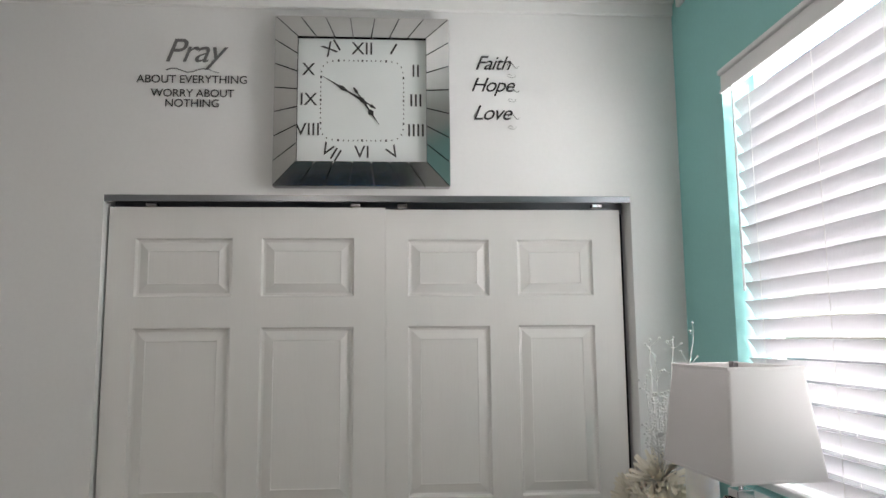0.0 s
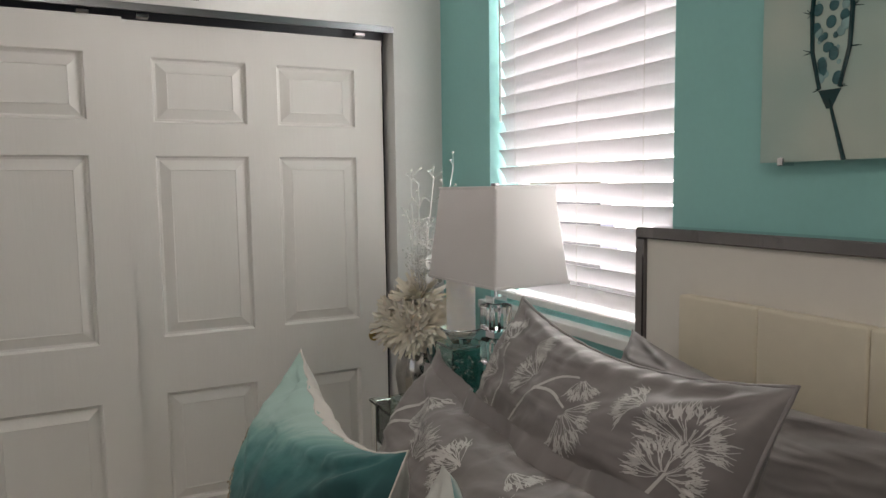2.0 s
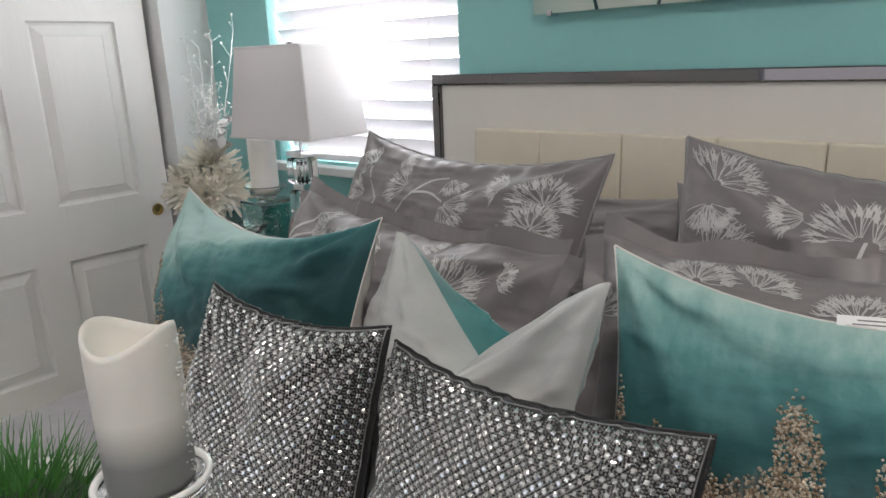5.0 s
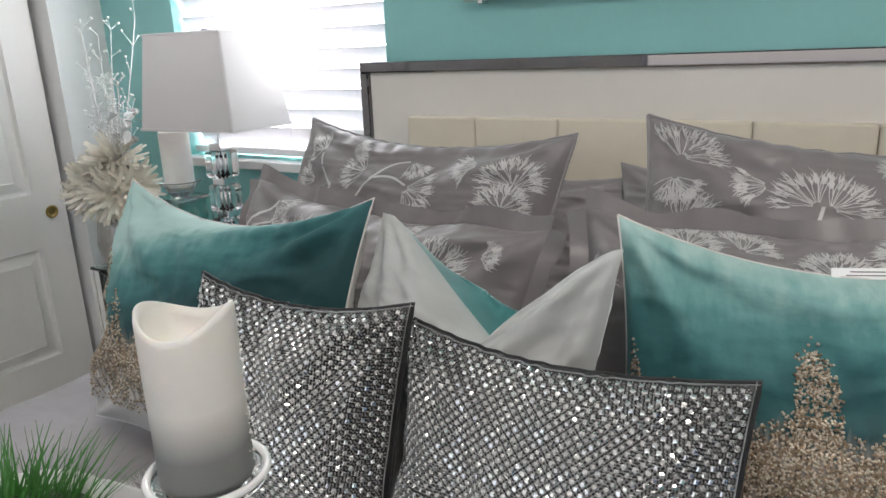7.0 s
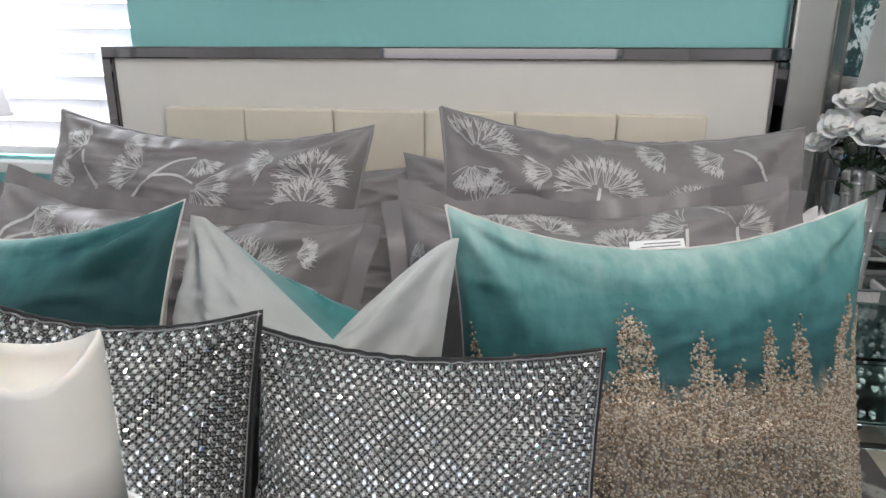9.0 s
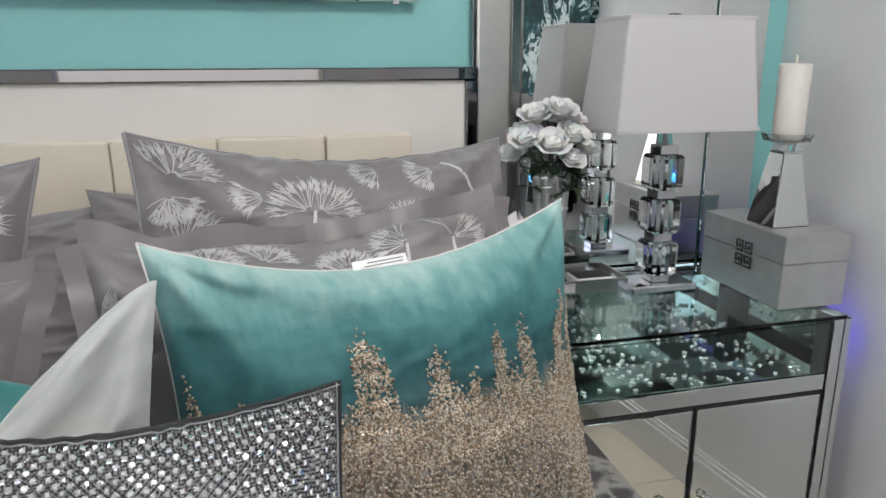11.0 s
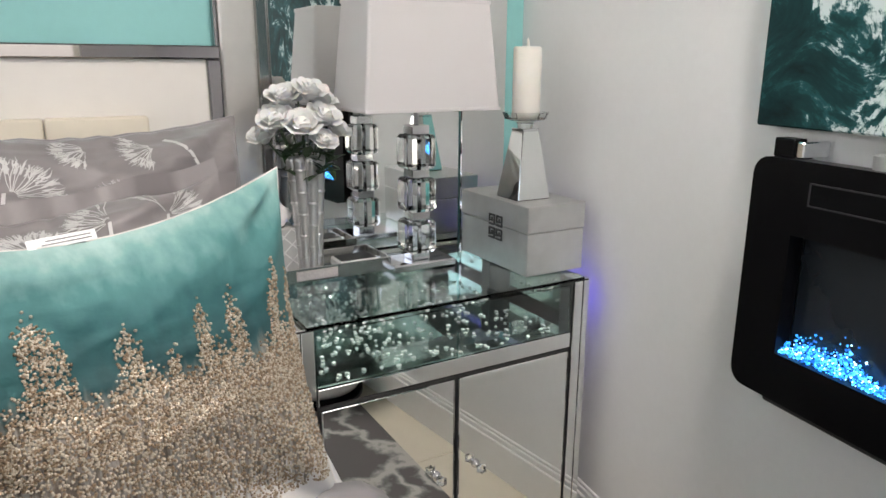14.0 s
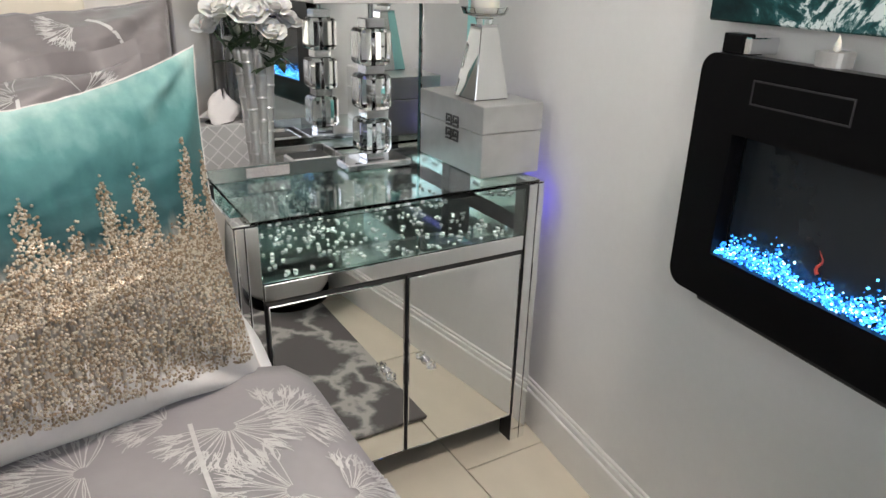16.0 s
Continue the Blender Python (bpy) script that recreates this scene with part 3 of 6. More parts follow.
sea = thing("canvas_sea_print", "canvas print of dark green sea with white foam", "picture", (W - 0.022, -1.61, 1.146))
sea.matrix_world = SKEW @ sea.matrix_world
part("canvas", box(-0.018, 0.02, -0.70, 0.70, 0.0, 0.72, 0.003), node_art("sea_print", "sea"), sea)
part("stretcher", box(0.0203, 0.0215, -0.68, 0.68, 0.02, 0.70), M_WALL, sea, "pale wooden stretcher")


# ---- wall fireplace ----
def build_fireplace():
    f = thing("wall_fireplace", "black wall-mounted electric fireplace with blue glowing crystals", "fireplace", (W, -1.59, 0.699))
    f.matrix_world = SKEW @ f.matrix_world
    hw, hh, d = 0.635, 0.403, 0.08
    # bezel as four rounded bars round the viewing window
    sy0, sy1, sz0, sz1 = -0.545, 0.547, 0.083, 0.285
    outline = []
    r = 0.03
    for cy, cz, a0 in ((hw - r, hh - r, 0), (-hw + r, hh - r, 90), (-hw + r, r, 180), (hw - r, r, 270)):
        for k in range(6):
            a = radians(a0 + 18 * k)
            outline.append((cy + r * math.cos(a), cz + r * math.sin(a)))
    n = len(outline)
    corners = [(sy1, sz1), (sy0, sz1), (sy0, sz0), (sy1, sz0)]
    bm = bmesh.new()
    fo = [bm.verts.new((-d, y, z)) for y, z in outline]
    fb = [bm.verts.new((-d + 0.03, y, z)) for y, z in outline]
    wi = [bm.verts.new((-d, y, z)) for y, z in corners]
    wb = [bm.verts.new((-d + 0.03, y, z)) for y, z in corners]
    for i in range(n):
        j = (i + 1) % n
        bm.faces.new((fo[i], fo[j], fb[j], fb[i]))
    for c in range(4):
        for k in range(5):
            bm.faces.new((fo[c * 6 + k], fo[c * 6 + k + 1], wi[c]))
        e, g = c * 6 + 5, (c * 6 + 6) % n
        bm.faces.new((fo[e], fo[g], wi[(c + 1) % 4], wi[c]))
        bm.faces.new((wi[c], wi[(c + 1) % 4], wb[(c + 1) % 4], wb[c]))
    part("bezel", bm, M_BLACK, f, "glossy black glass bezel with rounded corners")
    bm = bmesh.new()
    bm_box(bm, -0.045, 0, -hw + 0.05, hw - 0.05, 0.03, hh - 0.03, 0.004)
    bm_box(bm, -0.077, -0.052, -hw + 0.08, hw - 0.07, -0.01, 0.02, 0.004)
    part("housing", bm, M_INK, f)
    bm = bmesh.new()
    for z0, z1, y0, y1 in ((0.335, 0.3375, 0.352, 0.522), (0.3695, 0.372, 0.352, 0.522), (0.335, 0.372, 0.5205, 0.523), (0.335, 0.372, 0.351, 0.3535)):
        bm_box(bm, -d - 0.0015, -d, y0, y1, z0, z1)
    part("display_outline", bm, mat("faint_grey_line", (0.022, 0.022, 0.025), 0.4), f)
    part("fire_screen", box(-0.047, -0.0455, sy0, sy1, sz0, sz1), mat("fire_screen_dark", (0.012, 0.016, 0.02), 0.25), f, "dark screen behind the flames")
    rnd = random.Random(9)
    blues = [glow_mat("blue_crystal_glow", (0.01, 0.26, 0.9), 0.8), glow_mat("cyan_crystal_glow", (0.06, 0.5, 1.0), 1.1), glow_mat("pale_crystal_glow", (0.45, 0.85, 1.0), 1.3), glow_mat("deep_crystal_glow", (0.0, 0.10, 0.4), 0.6)]
    bms = [bmesh.new() for _ in blues]
    for _ in range(6000):
        y = rnd.uniform(sy0, sy1)
        hgt = 0.028 + 0.012 * math.sin(y * 31) + 0.008 * math.sin(y * 77)
        z = sz0 + abs(rnd.gauss(0, 0.5)) * hgt
        if z > sz0 + hgt * 1.5:
            continue
        b = bms[rnd.choices(range(4), (5, 4, 1.3, 4))[0]]
        m = Matrix.Translation((-0.052 - rnd.random() * 0.02, y, z)) @ Euler([rnd.random() * 6 for _ in range(3)]).to_matrix().to_4x4()
        bmesh.ops.create_cube(b, size=rnd.uniform(0.0012, 0.0034), matrix=m)
    for b, m in zip(bms, blues):
        tagged(part("fire_crystal_bed", b, m, f, "glowing blue glass crystals"), "", "", "", "stuff")
    red = glow_mat("flame_red_glow", (0.40, 0.05, 0.03), 0.06)
    for y0, s in ((0.37, 0.55), (0.15, 0.5), (-0.12, 0.55)):
        bm = bmesh.new()
        pts = [(-0.0485, y0 + 0.004 * math.sin(i * 0.7), sz0 + 0.03 + i * 0.006 * s) for i in range(12)]
        tube(bm, pts, 0.006 * s, 0.0004, 6)
        part("flame", bm, red, f, "small dim red flame", True)


build_fireplace()


# ---- bed ----
BX0, BX1, BTOP = 1.30, 2.75, 0.70


def build_bed():
    b = thing("bed", "queen bed with white lacquered headboard framed in dark chrome", "bed", (0, 0, 0))
    hx0, hx1, hz = 1.25, 2.861, 1.28
    fr = 0.028
    part("headboard_panel", box(hx0 + fr, hx1 - fr, -0.075, -0.02, 0.05, hz - fr, 0.002), M_HB, b, "glossy off-white headboard panel")
    part("top_rail", box(hx0, hx1, -0.087, -0.015, hz - fr, hz, 0.003), M_DARKCHROME, b, "dark chrome top rail")
    for x in (hx0, hx1 - fr):
        part("side_rail", box(x, x + fr, -0.087, -0.015, 0.0, hz - fr, 0.003), M_DARKCHROME, b, "dark chrome side rail")
    seams = (1.418, 1.626, 1.851, 2.072, 2.283, 2.509, 2.702)
    for a, c in zip(seams, seams[1:]):
        bm = box(a + 0.001, c - 0.001, -0.11, -0.076, 0.72, 1.137, 0.006, 3)
        part("cushion", bm, M_LEATHER, b, "padded cream leather square", True)
    part("base", box(BX0, BX1, -2.12, -0.09, 0.08, 0.36, 0.01, 2), M_HB, b)
    part("mattress", box(BX0 + 0.005, BX1 - 0.005, -2.1, -0.12, 0.36, BTOP - 0.012, 0.045, 4), M_SHEET, b, "mattress in a white fitted sheet", True)
    for x in (BX0 + 0.08, BX1 - 0.08):
        for y in (-0.25, -2.0):
            part("leg", box(x - 0.03, x + 0.03, y - 0.03, y + 0.03, 0, 0.08, 0.004), M_CHROME, b)


build_bed()


def cloth_sheet(name, x0, x1, y0, y1, z, drop, material, label, edge_wave=0.0, seed=1, thick=0.02):
    """Bedding that lies on the mattress and hangs over both sides."""
    nx, ny = 70, 56
    run = (x1 - x0) + 2 * drop
    rnd = Vector((seed * 7.3, 0, 0))
    vs = []
    for j in range(ny + 1):
        fy = j / ny
        for i in range(nx + 1):
            s = -drop + run * i / nx
            over = max(0.0, -s, s - (x1 - x0))
            side = -1 if s < 0 else 1
            r = 0.05
            if over <= 0:
                x, zz = x0 + s, z
            else:
                a = min(over / r, math.pi / 2)
                x = (x0 if side < 0 else x1) + side * (r * math.sin(a) + 0.025 * min(1, over / 0.25))
                zz = z - r * (1 - math.cos(a)) - max(0, over - r * math.pi / 2)
            y = y1 + (y0 - y1) * fy
            y += edge_wave * (1 - fy) * (1 - ((x - (x0 + x1) / 2) / ((x1 - x0) / 2)) ** 2 * 1.0) if fy < 1 else 0
            p = Vector((x * 3.0, y * 3.0, zz * 2)) + rnd
            w = noise.noise(p) * 0.014 + noise.noise(p * 2.7) * 0.006
            vs.append((x + (side * w if over > r else 0), y, zz + (w if over <= r else 0)))
    k = nx + 1
    fs = [(j * k + i, (j + 1) * k + i, (j + 1) * k + i + 1, j * k + i + 1) for j in range(ny) for i in range(nx)]
    me = bpy.data.meshes.new(name)
    me.from_pydata(vs, [], fs)
    uv = me.uv_layers.new(name="UVMap")
    for lp in me.loops:
        v = vs[lp.vertex_index]
        i = lp.vertex_index % k
        uv.data[lp.index].uv = (-drop + run * i / nx - (x1 - x0) / 2, v[1] - y0)
    ob = tagged(part_mesh(name, me, material, None, "", True), label, name.replace("_", " "))
    so = ob.modifiers.new("thickness", "SOLIDIFY")
    so.thickness, so.offset = thick, -1.0
    return ob


PRINTED = []

cloth_sheet("flat_sheet", BX0 - 0.012, BX1 + 0.012, -1.6, -0.14, BTOP, 0.30, M_SHEET, "smooth white bed sheet under the pillows", 0.0, 2, 0.006)
DUVET = cloth_sheet("duvet", BX0 - 0.03, BX1 + 0.035, -2.16, -0.95, BTOP + 0.028, 0.42, M_DUVET, "grey satin duvet with white flower print", 0.06, 5, 0.03)


DUVET_GRID = (71, 70, 56, BX0 - 0.03, (BX1 - BX0 + 0.065) + 0.84, 0.42, -2.16, -0.95)


# ---- pillows ----
def pillow(name, label, tl, tr, height, lean, thick, front, back, pinch=0.09, chop=0.0, seed=0, flange=0.0, folds=0.014, sag=0.03, wrinkle=0.0):
    """A stuffed pillow hung from its two upper corners, leaning back; gives the thing and its surface function."""
    tl, tr = Vector(tl), Vector(tr)
    ax = (tr - tl).normalized()
    up = Vector((0, 0, 1))
    fwd = up.cross(ax).normalized()
    az = (up * math.cos(radians(lean)) + fwd * math.sin(radians(lean)))
    az = (az - ax * az.dot(ax)).normalized()
    ay = az.cross(ax)
    hw, hh = (tr - tl).length / 2, height / 2
    c = (tl + tr) / 2 - az * hh
    m = Matrix((( ax.x, ay.x, az.x, c.x), (ax.y, ay.y, az.y, c.y), (ax.z, ay.z, az.z, c.z), (0, 0, 0, 1)))
    ob = new(name)
    ob.matrix_world = m
    tagged(ob, label, "pillow", "pillows on the bed")
    off = Vector((seed * 3.1, seed * 1.7, 0))

    def surf(u, v, side):
        x = hw * u * (1 - pinch * (1 - v * v))
        z = hh * v * (1 - pinch * (1 - u * u))
        e = max(0.0, (1 - abs(u) ** 2.4) * (1 - abs(v) ** 2.4)) ** 0.55
        p = Vector((u * 1.3, v * 1.3, side * 2.0)) + off
        radial = noise.noise(Vector((math.atan2(v, u) * 2.2, 0.7 * math.hypot(u, v), seed))) * 0.012 * min(1, math.hypot(u, v))
        w = noise.noise(p) * 0.013 + noise.noise(p * 2.4) * 0.009 + noise.noise(p * 6.0) * 0.003 + radial
        if wrinkle:
            q = Vector((u * 1.1 + 0.9 * v, v * 3.4 - 0.8 * u, seed * 2.3 + side)) + off
            w += wrinkle * ((1 - abs(noise.noise(q))) ** 5 + 0.5 * (1 - abs(noise.noise(q * 2.3))) ** 5 - 0.5)
        for cu, cv in ((-1, 1), (1, 1), (-1, -1), (1, -1)):
            d = math.hypot(u - cu, v - cv)
            t = math.atan2(v - cv, u - cu)
            w += folds * math.exp(-1.7 * d) * math.sin(t * 9 + seed * 1.3 + cu + 2 * cv + 1.5 * noise.noise(Vector((u * 2, v * 2, seed)))) * min(1, d * 3)
        y = side * (thick / 2 * e + w * min(1, e * 3.0))
        y += 0.012 * noise.noise(Vector((u * 1.1, 3, seed))) * (1 - e)
        if v > 0:
            z -= sag * (1 - abs(u) ** 1.9) * v * v
            y += (0.0 if chop else 0.005) * math.sin(u * 42 + 4 * noise.noise(Vector((u * 5, 0, seed)))) * math.exp(-(1 - v) * 7) * (1 - u * u)
        if chop:
            far = (0.26 - u) / 1.15 if u < 0.26 else (u - 0.26) / 0.72
            g = max(0.0, 1 - far) ** (1.1 if u < 0.26 else 1.5) * max(0, (v + 0.5) / 1.5) ** 1.4
            z -= chop * g * (1.0 if side < 0 else 1 - 0.45 * min(1.0, (1 - v) * 7))
            y *= 1 + 0.5 * g
        if flange:
            z += flange * 0.12 * math.sin(u * 9 + seed) * max(0, v) ** 6
            y += side * 0.0 + 0.008 * math.sin(u * 13 + seed) * max(0, abs(v), abs(u)) ** 8
        return Vector((x, y, z))

    n = 84
    for nm, side, material in (("front_cover", -1, front), ("back_cover", 1, back)):
        vs = [surf(-1 + 2 * i / n, -1 + 2 * j / n, side) for j in range(n + 1) for i in range(n + 1)]
        k = n + 1
        fs = [(j * k + i, j * k + i + 1, (j + 1) * k + i + 1, (j + 1) * k + i) for j in range(n) for i in range(n)]
        if side > 0:
            fs = [f[::-1] for f in fs]
        me = bpy.data.meshes.new(nm)
        me.from_pydata(vs, [], fs)
        uv = me.uv_layers.new(name="UVMap")
        for lp in me.loops:
            i, j = lp.vertex_index % k, lp.vertex_index // k
            uv.data[lp.index].uv = ((-1 + 2 * i / n) * hw, (-1 + 2 * j / n) * hh)
        part_mesh(nm, me, material, ob, "", True)
    return ob, surf, hw, hh


def seam(ob, surf, material, r=0.0028, name="piping"):
    bm = bmesh.new()
    pts = [surf(-1 + 2 * i / 30, 1, -1) for i in range(31)] + [surf(1, 1 - 2 * i / 30, -1) for i in range(1, 31)] + [surf(1 - 2 * i / 30, -1, -1) for i in range(1, 31)] + [surf(-1, -1 + 2 * i / 30, -1) for i in range(1, 30)]
    tube(bm, pts + [pts[0]], r, r, 6)
    part(name, bm, material, ob, "", True)


def flange_strip(ob, surf, material, w=0.026):
    """A flat stitched border round a sham, gently waved."""
    for edge in range(3):
        bm = bmesh.new()
        n = 40
        inner, outer = [], []
        for i in range(n + 1):
            f = -1 + 2 * i / n
            u, v, d = ((f, 1, (0, 0, 1)), (-1, f, (-1, 0, 0)), (1, f, (1, 0, 0)))[edge]
            p = surf(u, v, -1)
            d = Vector(d) * w + Vector((0, 0.006 * math.sin(7 * f + edge) + 0.004 * math.sin(17 * f), 0.004 * math.sin(11 * f)))
            inner.append(p)
            outer.append(p + d)
        for dy in (0.0, 0.004):
            a = [bm.verts.new(p + Vector((0, dy, 0))) for p in inner]
            b = [bm.verts.new(p + Vector((0, dy, 0))) for p in outer]
            for i in range(n):
                bm.faces.new((a[i], a[i + 1], b[i + 1], b[i]))
        part("flange", bm, material, ob, "flat sewn border", True)


def gem(bm_v, bm_f, p, nrm, r, h, n=6, turn=0.0):
    """A faceted stone: an n-sided rim, a shoulder and a smaller table, on verts and faces lists."""
    a = nrm.orthogonal().normalized()
    b = nrm.cross(a)
    k = len(bm_v)
    for rr, hh in ((r, 0.0), (r * 0.86, h * 0.6), (r * 0.5, h)):
        for i in range(n):
            t = turn + 2 * math.pi * i / n
            bm_v.append(p + (a * math.cos(t) + b * math.sin(t)) * rr + nrm * hh)
    for lv in (0, n):
        for i in range(n):
            j = (i + 1) % n
            bm_f.append((k + lv + i, k + lv + j, k + lv + n + j, k + lv + n + i))
    bm_f.append(tuple(k + 2 * n + i for i in range(n)))


def surface_at(surf, u, v):
    e = 0.01
    p = surf(u, v, -1)
    nrm = (surf(u + e, v, -1) - p).cross(surf(u, v + e, -1) - p)
    return p, nrm.normalized()


def jewel_pillow(label, tl, tr, height, lean, seed):
    ob, surf, hw, hh = pillow("jewelled_pillow", label, tl, tr, height, lean, 0.13, M_GUNMETAL_CLOTH, M_GUNMETAL_CLOTH, 0.045, 0, seed, sag=0.014, folds=0.012)
    seam(ob, surf, M_GUNMETAL_CLOTH, 0.002)
    rnd = random.Random(seed)
    pitch, row = 0.0106, 0.0056
    gv, gf, sv, sf = [], [], [], []
    nu, nv = int(2 * hw / pitch), int(2 * hh / row)
    for j in range(nv):
        for i in range(nu):
            u = -0.97 + 1.94 * (i + 0.5 * (j % 2) + 0.25) / nu
            v = -0.97 + 1.94 * (j + 0.5) / nv
            p, nr = surface_at(surf, u, v)
            tip = (nr + Vector((rnd.gauss(0, 0.06), rnd.gauss(0, 0.06), rnd.gauss(0, 0.06)))).normalized()
            # round and square stones by turns
            if j % 2:
                gem(gv, gf, p, tip, 0.0036, 0.0028, 8)
            else:
                gem(gv, gf, p, tip, 0.0039, 0.0026, 4, rnd.uniform(-0.2, 0.2))
            a = nr.orthogonal().normalized()
            b = nr.cross(a)
            for k in range(8):
                t = math.pi * (k + 0.5) / 4
                gem(sv, sf, p + (a * math.cos(t) + b * math.sin(t)) * 0.0049, nr, 0.001, 0.0016, 4)
    # a close row of tiny beads along the rim
    for k in range(420):
        f = -1 + 2 * k / 419
        for u, v in ((f, 0.988), (f, -0.988), (0.985, f), (-0.985, f)):
            p, nr = surface_at(surf, u * 0.995, v * 0.995)
            gem(sv, sf, p, nr, 0.0009, 0.0013, 4)
    for nm, v, f, material in (("gem_cover", gv, gf, M_GEM), ("seed_bead_cover", sv, sf, M_SEED)):
        me = bpy.data.meshes.new(nm)
        me.from_pydata(v, [], f)
        tagged(part_mesh(nm, me, material, ob), "", "", "", "stuff")
    return ob


def ombre_velvet(name, hw, hh, drip_lo, drip_hi, slant):
    """Velvet from pale aqua at the top to deep teal, running out in ragged drips into beige and white."""
    m = bpy.data.materials.new(name)
    m.use_nodes = True
    t = m.node_tree
    L, N = t.links.new, t.nodes.new
    b = t.nodes["Principled BSDF"]
    b.inputs["Roughness"].default_value, b.inputs["Sheen Weight"].default_value = 0.75, 0.1
    b.inputs["Sheen Tint"].default_value = (0.6, 0.95, 0.92, 1)
    uv = N("ShaderNodeUVMap")
    uv.uv_map = "UVMap"
    sp = N("ShaderNodeSeparateXYZ")
    L(uv.outputs[0], sp.inputs[0])

    def noise_(scale, sx, sy, detail=4):
        mp, n = N("ShaderNodeMapping"), N("ShaderNodeTexNoise")
        mp.inputs["Scale"].default_value = (sx, sy, 1)
        n.inputs["Scale"].default_value, n.inputs["Detail"].default_value = scale, detail
        L(uv.outputs[0], mp.inputs[0])
        L(mp.outputs[0], n.inputs["Vector"])
        return n.outputs[0]

    def m_(op, a, c, clamp=False):
        n = N("ShaderNodeMath")
        n.operation, n.use_clamp = op, clamp
        for s, v in zip(n.inputs, (a, c)):
            if isinstance(v, (int, float)):
                s.default_value = v
            else:
                L(v, s)
        return n.outputs[0]

    v = m_("DIVIDE", sp.outputs[1], hh)
    # window light from the left, put into the colour: paler left, darker right
    side_light = m_("MULTIPLY", m_("DIVIDE", sp.outputs[0], hw), slant)
    soft = m_("ADD", m_("ADD", v, side_light), m_("MULTIPLY", m_("SUBTRACT", noise_(6, 1, 1.3, 8), 0.5), 0.5))
    cr = N("ShaderNodeValToRGB")
    e = cr.color_ramp.elements
    e[0].position, e[0].color = 0.53, (0.011, 0.060, 0.066, 1)
    e[1].position, e[1].color = 1.0, (0.36, 0.52, 0.49, 1)
    for pos, colour in ((0.68, (0.022, 0.115, 0.12, 1)), (0.80, (0.055, 0.19, 0.19, 1)), (0.91, (0.17, 0.34, 0.325, 1))):
        x = e.new(pos)
        x.color = colour
    soft = m_("ADD", soft, m_("MULTIPLY", m_("SUBTRACT", noise_(30, 1.6, 0.7, 8), 0.5), 0.45))
    L(m_("ADD", m_("MULTIPLY", soft, 0.5), 0.5), cr.inputs[0])
    cols = noise_(1.0, 60, 2.5, 2)
    drip = m_("ADD", v, m_("MULTIPLY", m_("SUBTRACT", cols, 0.5), 0.45))
    low = m_("MULTIPLY", m_("SUBTRACT", drip_hi - 0.06, drip), 6.0, True)
    streak = noise_(1.0, 220, 22, 3)
    beige = N("ShaderNodeValToRGB")
    q = beige.color_ramp.elements
    q[0].position, q[0].color = 0.40, (0.12, 0.095, 0.072, 1)
    q[1].position, q[1].color = 0.60, (0.31, 0.285, 0.255, 1)
    L(streak, beige.inputs[0])
    mix = N("ShaderNodeMix")
    mix.data_type = "RGBA"
    L(low, mix.inputs[0])
    L(cr.outputs[0], mix.inputs[6])
    L(beige.outputs[0], mix.inputs[7])
    white = m_("MULTIPLY", m_("SUBTRACT", drip_lo, m_("ADD", v, m_("MULTIPLY", m_("SUBTRACT", noise_(1.0, 110, 5, 2), 0.5), 0.7))), 12.0, True)
    mix2 = N("ShaderNodeMix")
    mix2.data_type = "RGBA"
    L(white, mix2.inputs[0])
    L(mix.outputs[2], mix2.inputs[6])
    mix2.inputs[7].default_value = (0.58, 0.56, 0.54, 1)
    L(mix2.outputs[2], b.inputs["Base Color"])
    bp = N("ShaderNodeBump")
    bp.inputs["Strength"].default_value, bp.inputs["Distance"].default_value = 0.4, 0.012
    L(noise_(9, 1, 1.5, 5), bp.inputs["Height"])
    L(bp.outputs[0], b.inputs["Normal"])
    return m


def ombre_pillow(label, tl, tr, height, lean, seed, drip_hi, thick, count, towers, slant=0.0):
    v_mat = ombre_velvet("ombre_velvet", (Vector(tr) - Vector(tl)).length / 2, height / 2, -0.62, drip_hi, slant)
    ob, surf, hw, hh = pillow("ombre_pillow", label, tl, tr, height, lean, thick, v_mat, M_CREAM_BACK, 0.08, 0, seed, sag=0.04, folds=0.015, wrinkle=0.004)
    seam(ob, surf, M_CREAM_BACK, 0.0014, "back_seam")
    rnd = random.Random(seed)
    sets = ([], [], M_BEAD, "champagne_bead_work"), ([], [], M_BEAD_DARK, "bronze_bead_work")
    made = 0
    while made < count:
        u, v = rnd.uniform(-0.97, 0.97), rnd.uniform(-0.8, drip_hi + 0.55)
        top = drip_hi - 0.08 + 0.06 * math.sin(u * 17) + max([h * (1 - 0.35 * (abs(u - c) / w) ** 2) if abs(u - c) < w * rnd.uniform(0.7, 1.12) else 0 for c, w, h in towers] + [0])
        top += abs(rnd.gauss(0, 0.05)) - 0.09 * rnd.random()
        if v > top or rnd.random() > (0.85 if v > drip_hi - 0.02 else 0.95 if v > drip_hi - 0.4 else 0.45):
            continue
        p, nr = surface_at(surf, u, v)
        vs, fs, _, _ = sets[rnd.random() < 0.5]
        gem(vs, fs, p, nr, rnd.uniform(0.0012, 0.0019), 0.0019, 6)
        made += 1
    for vs, fs, material, nm in sets:
        me = bpy.data.meshes.new(nm)
        me.from_pydata(vs, [], fs)
        tagged(part_mesh(nm, me, material, ob, "small sewn glass beads"), "", "", "", "stuff")
    return ob, surf


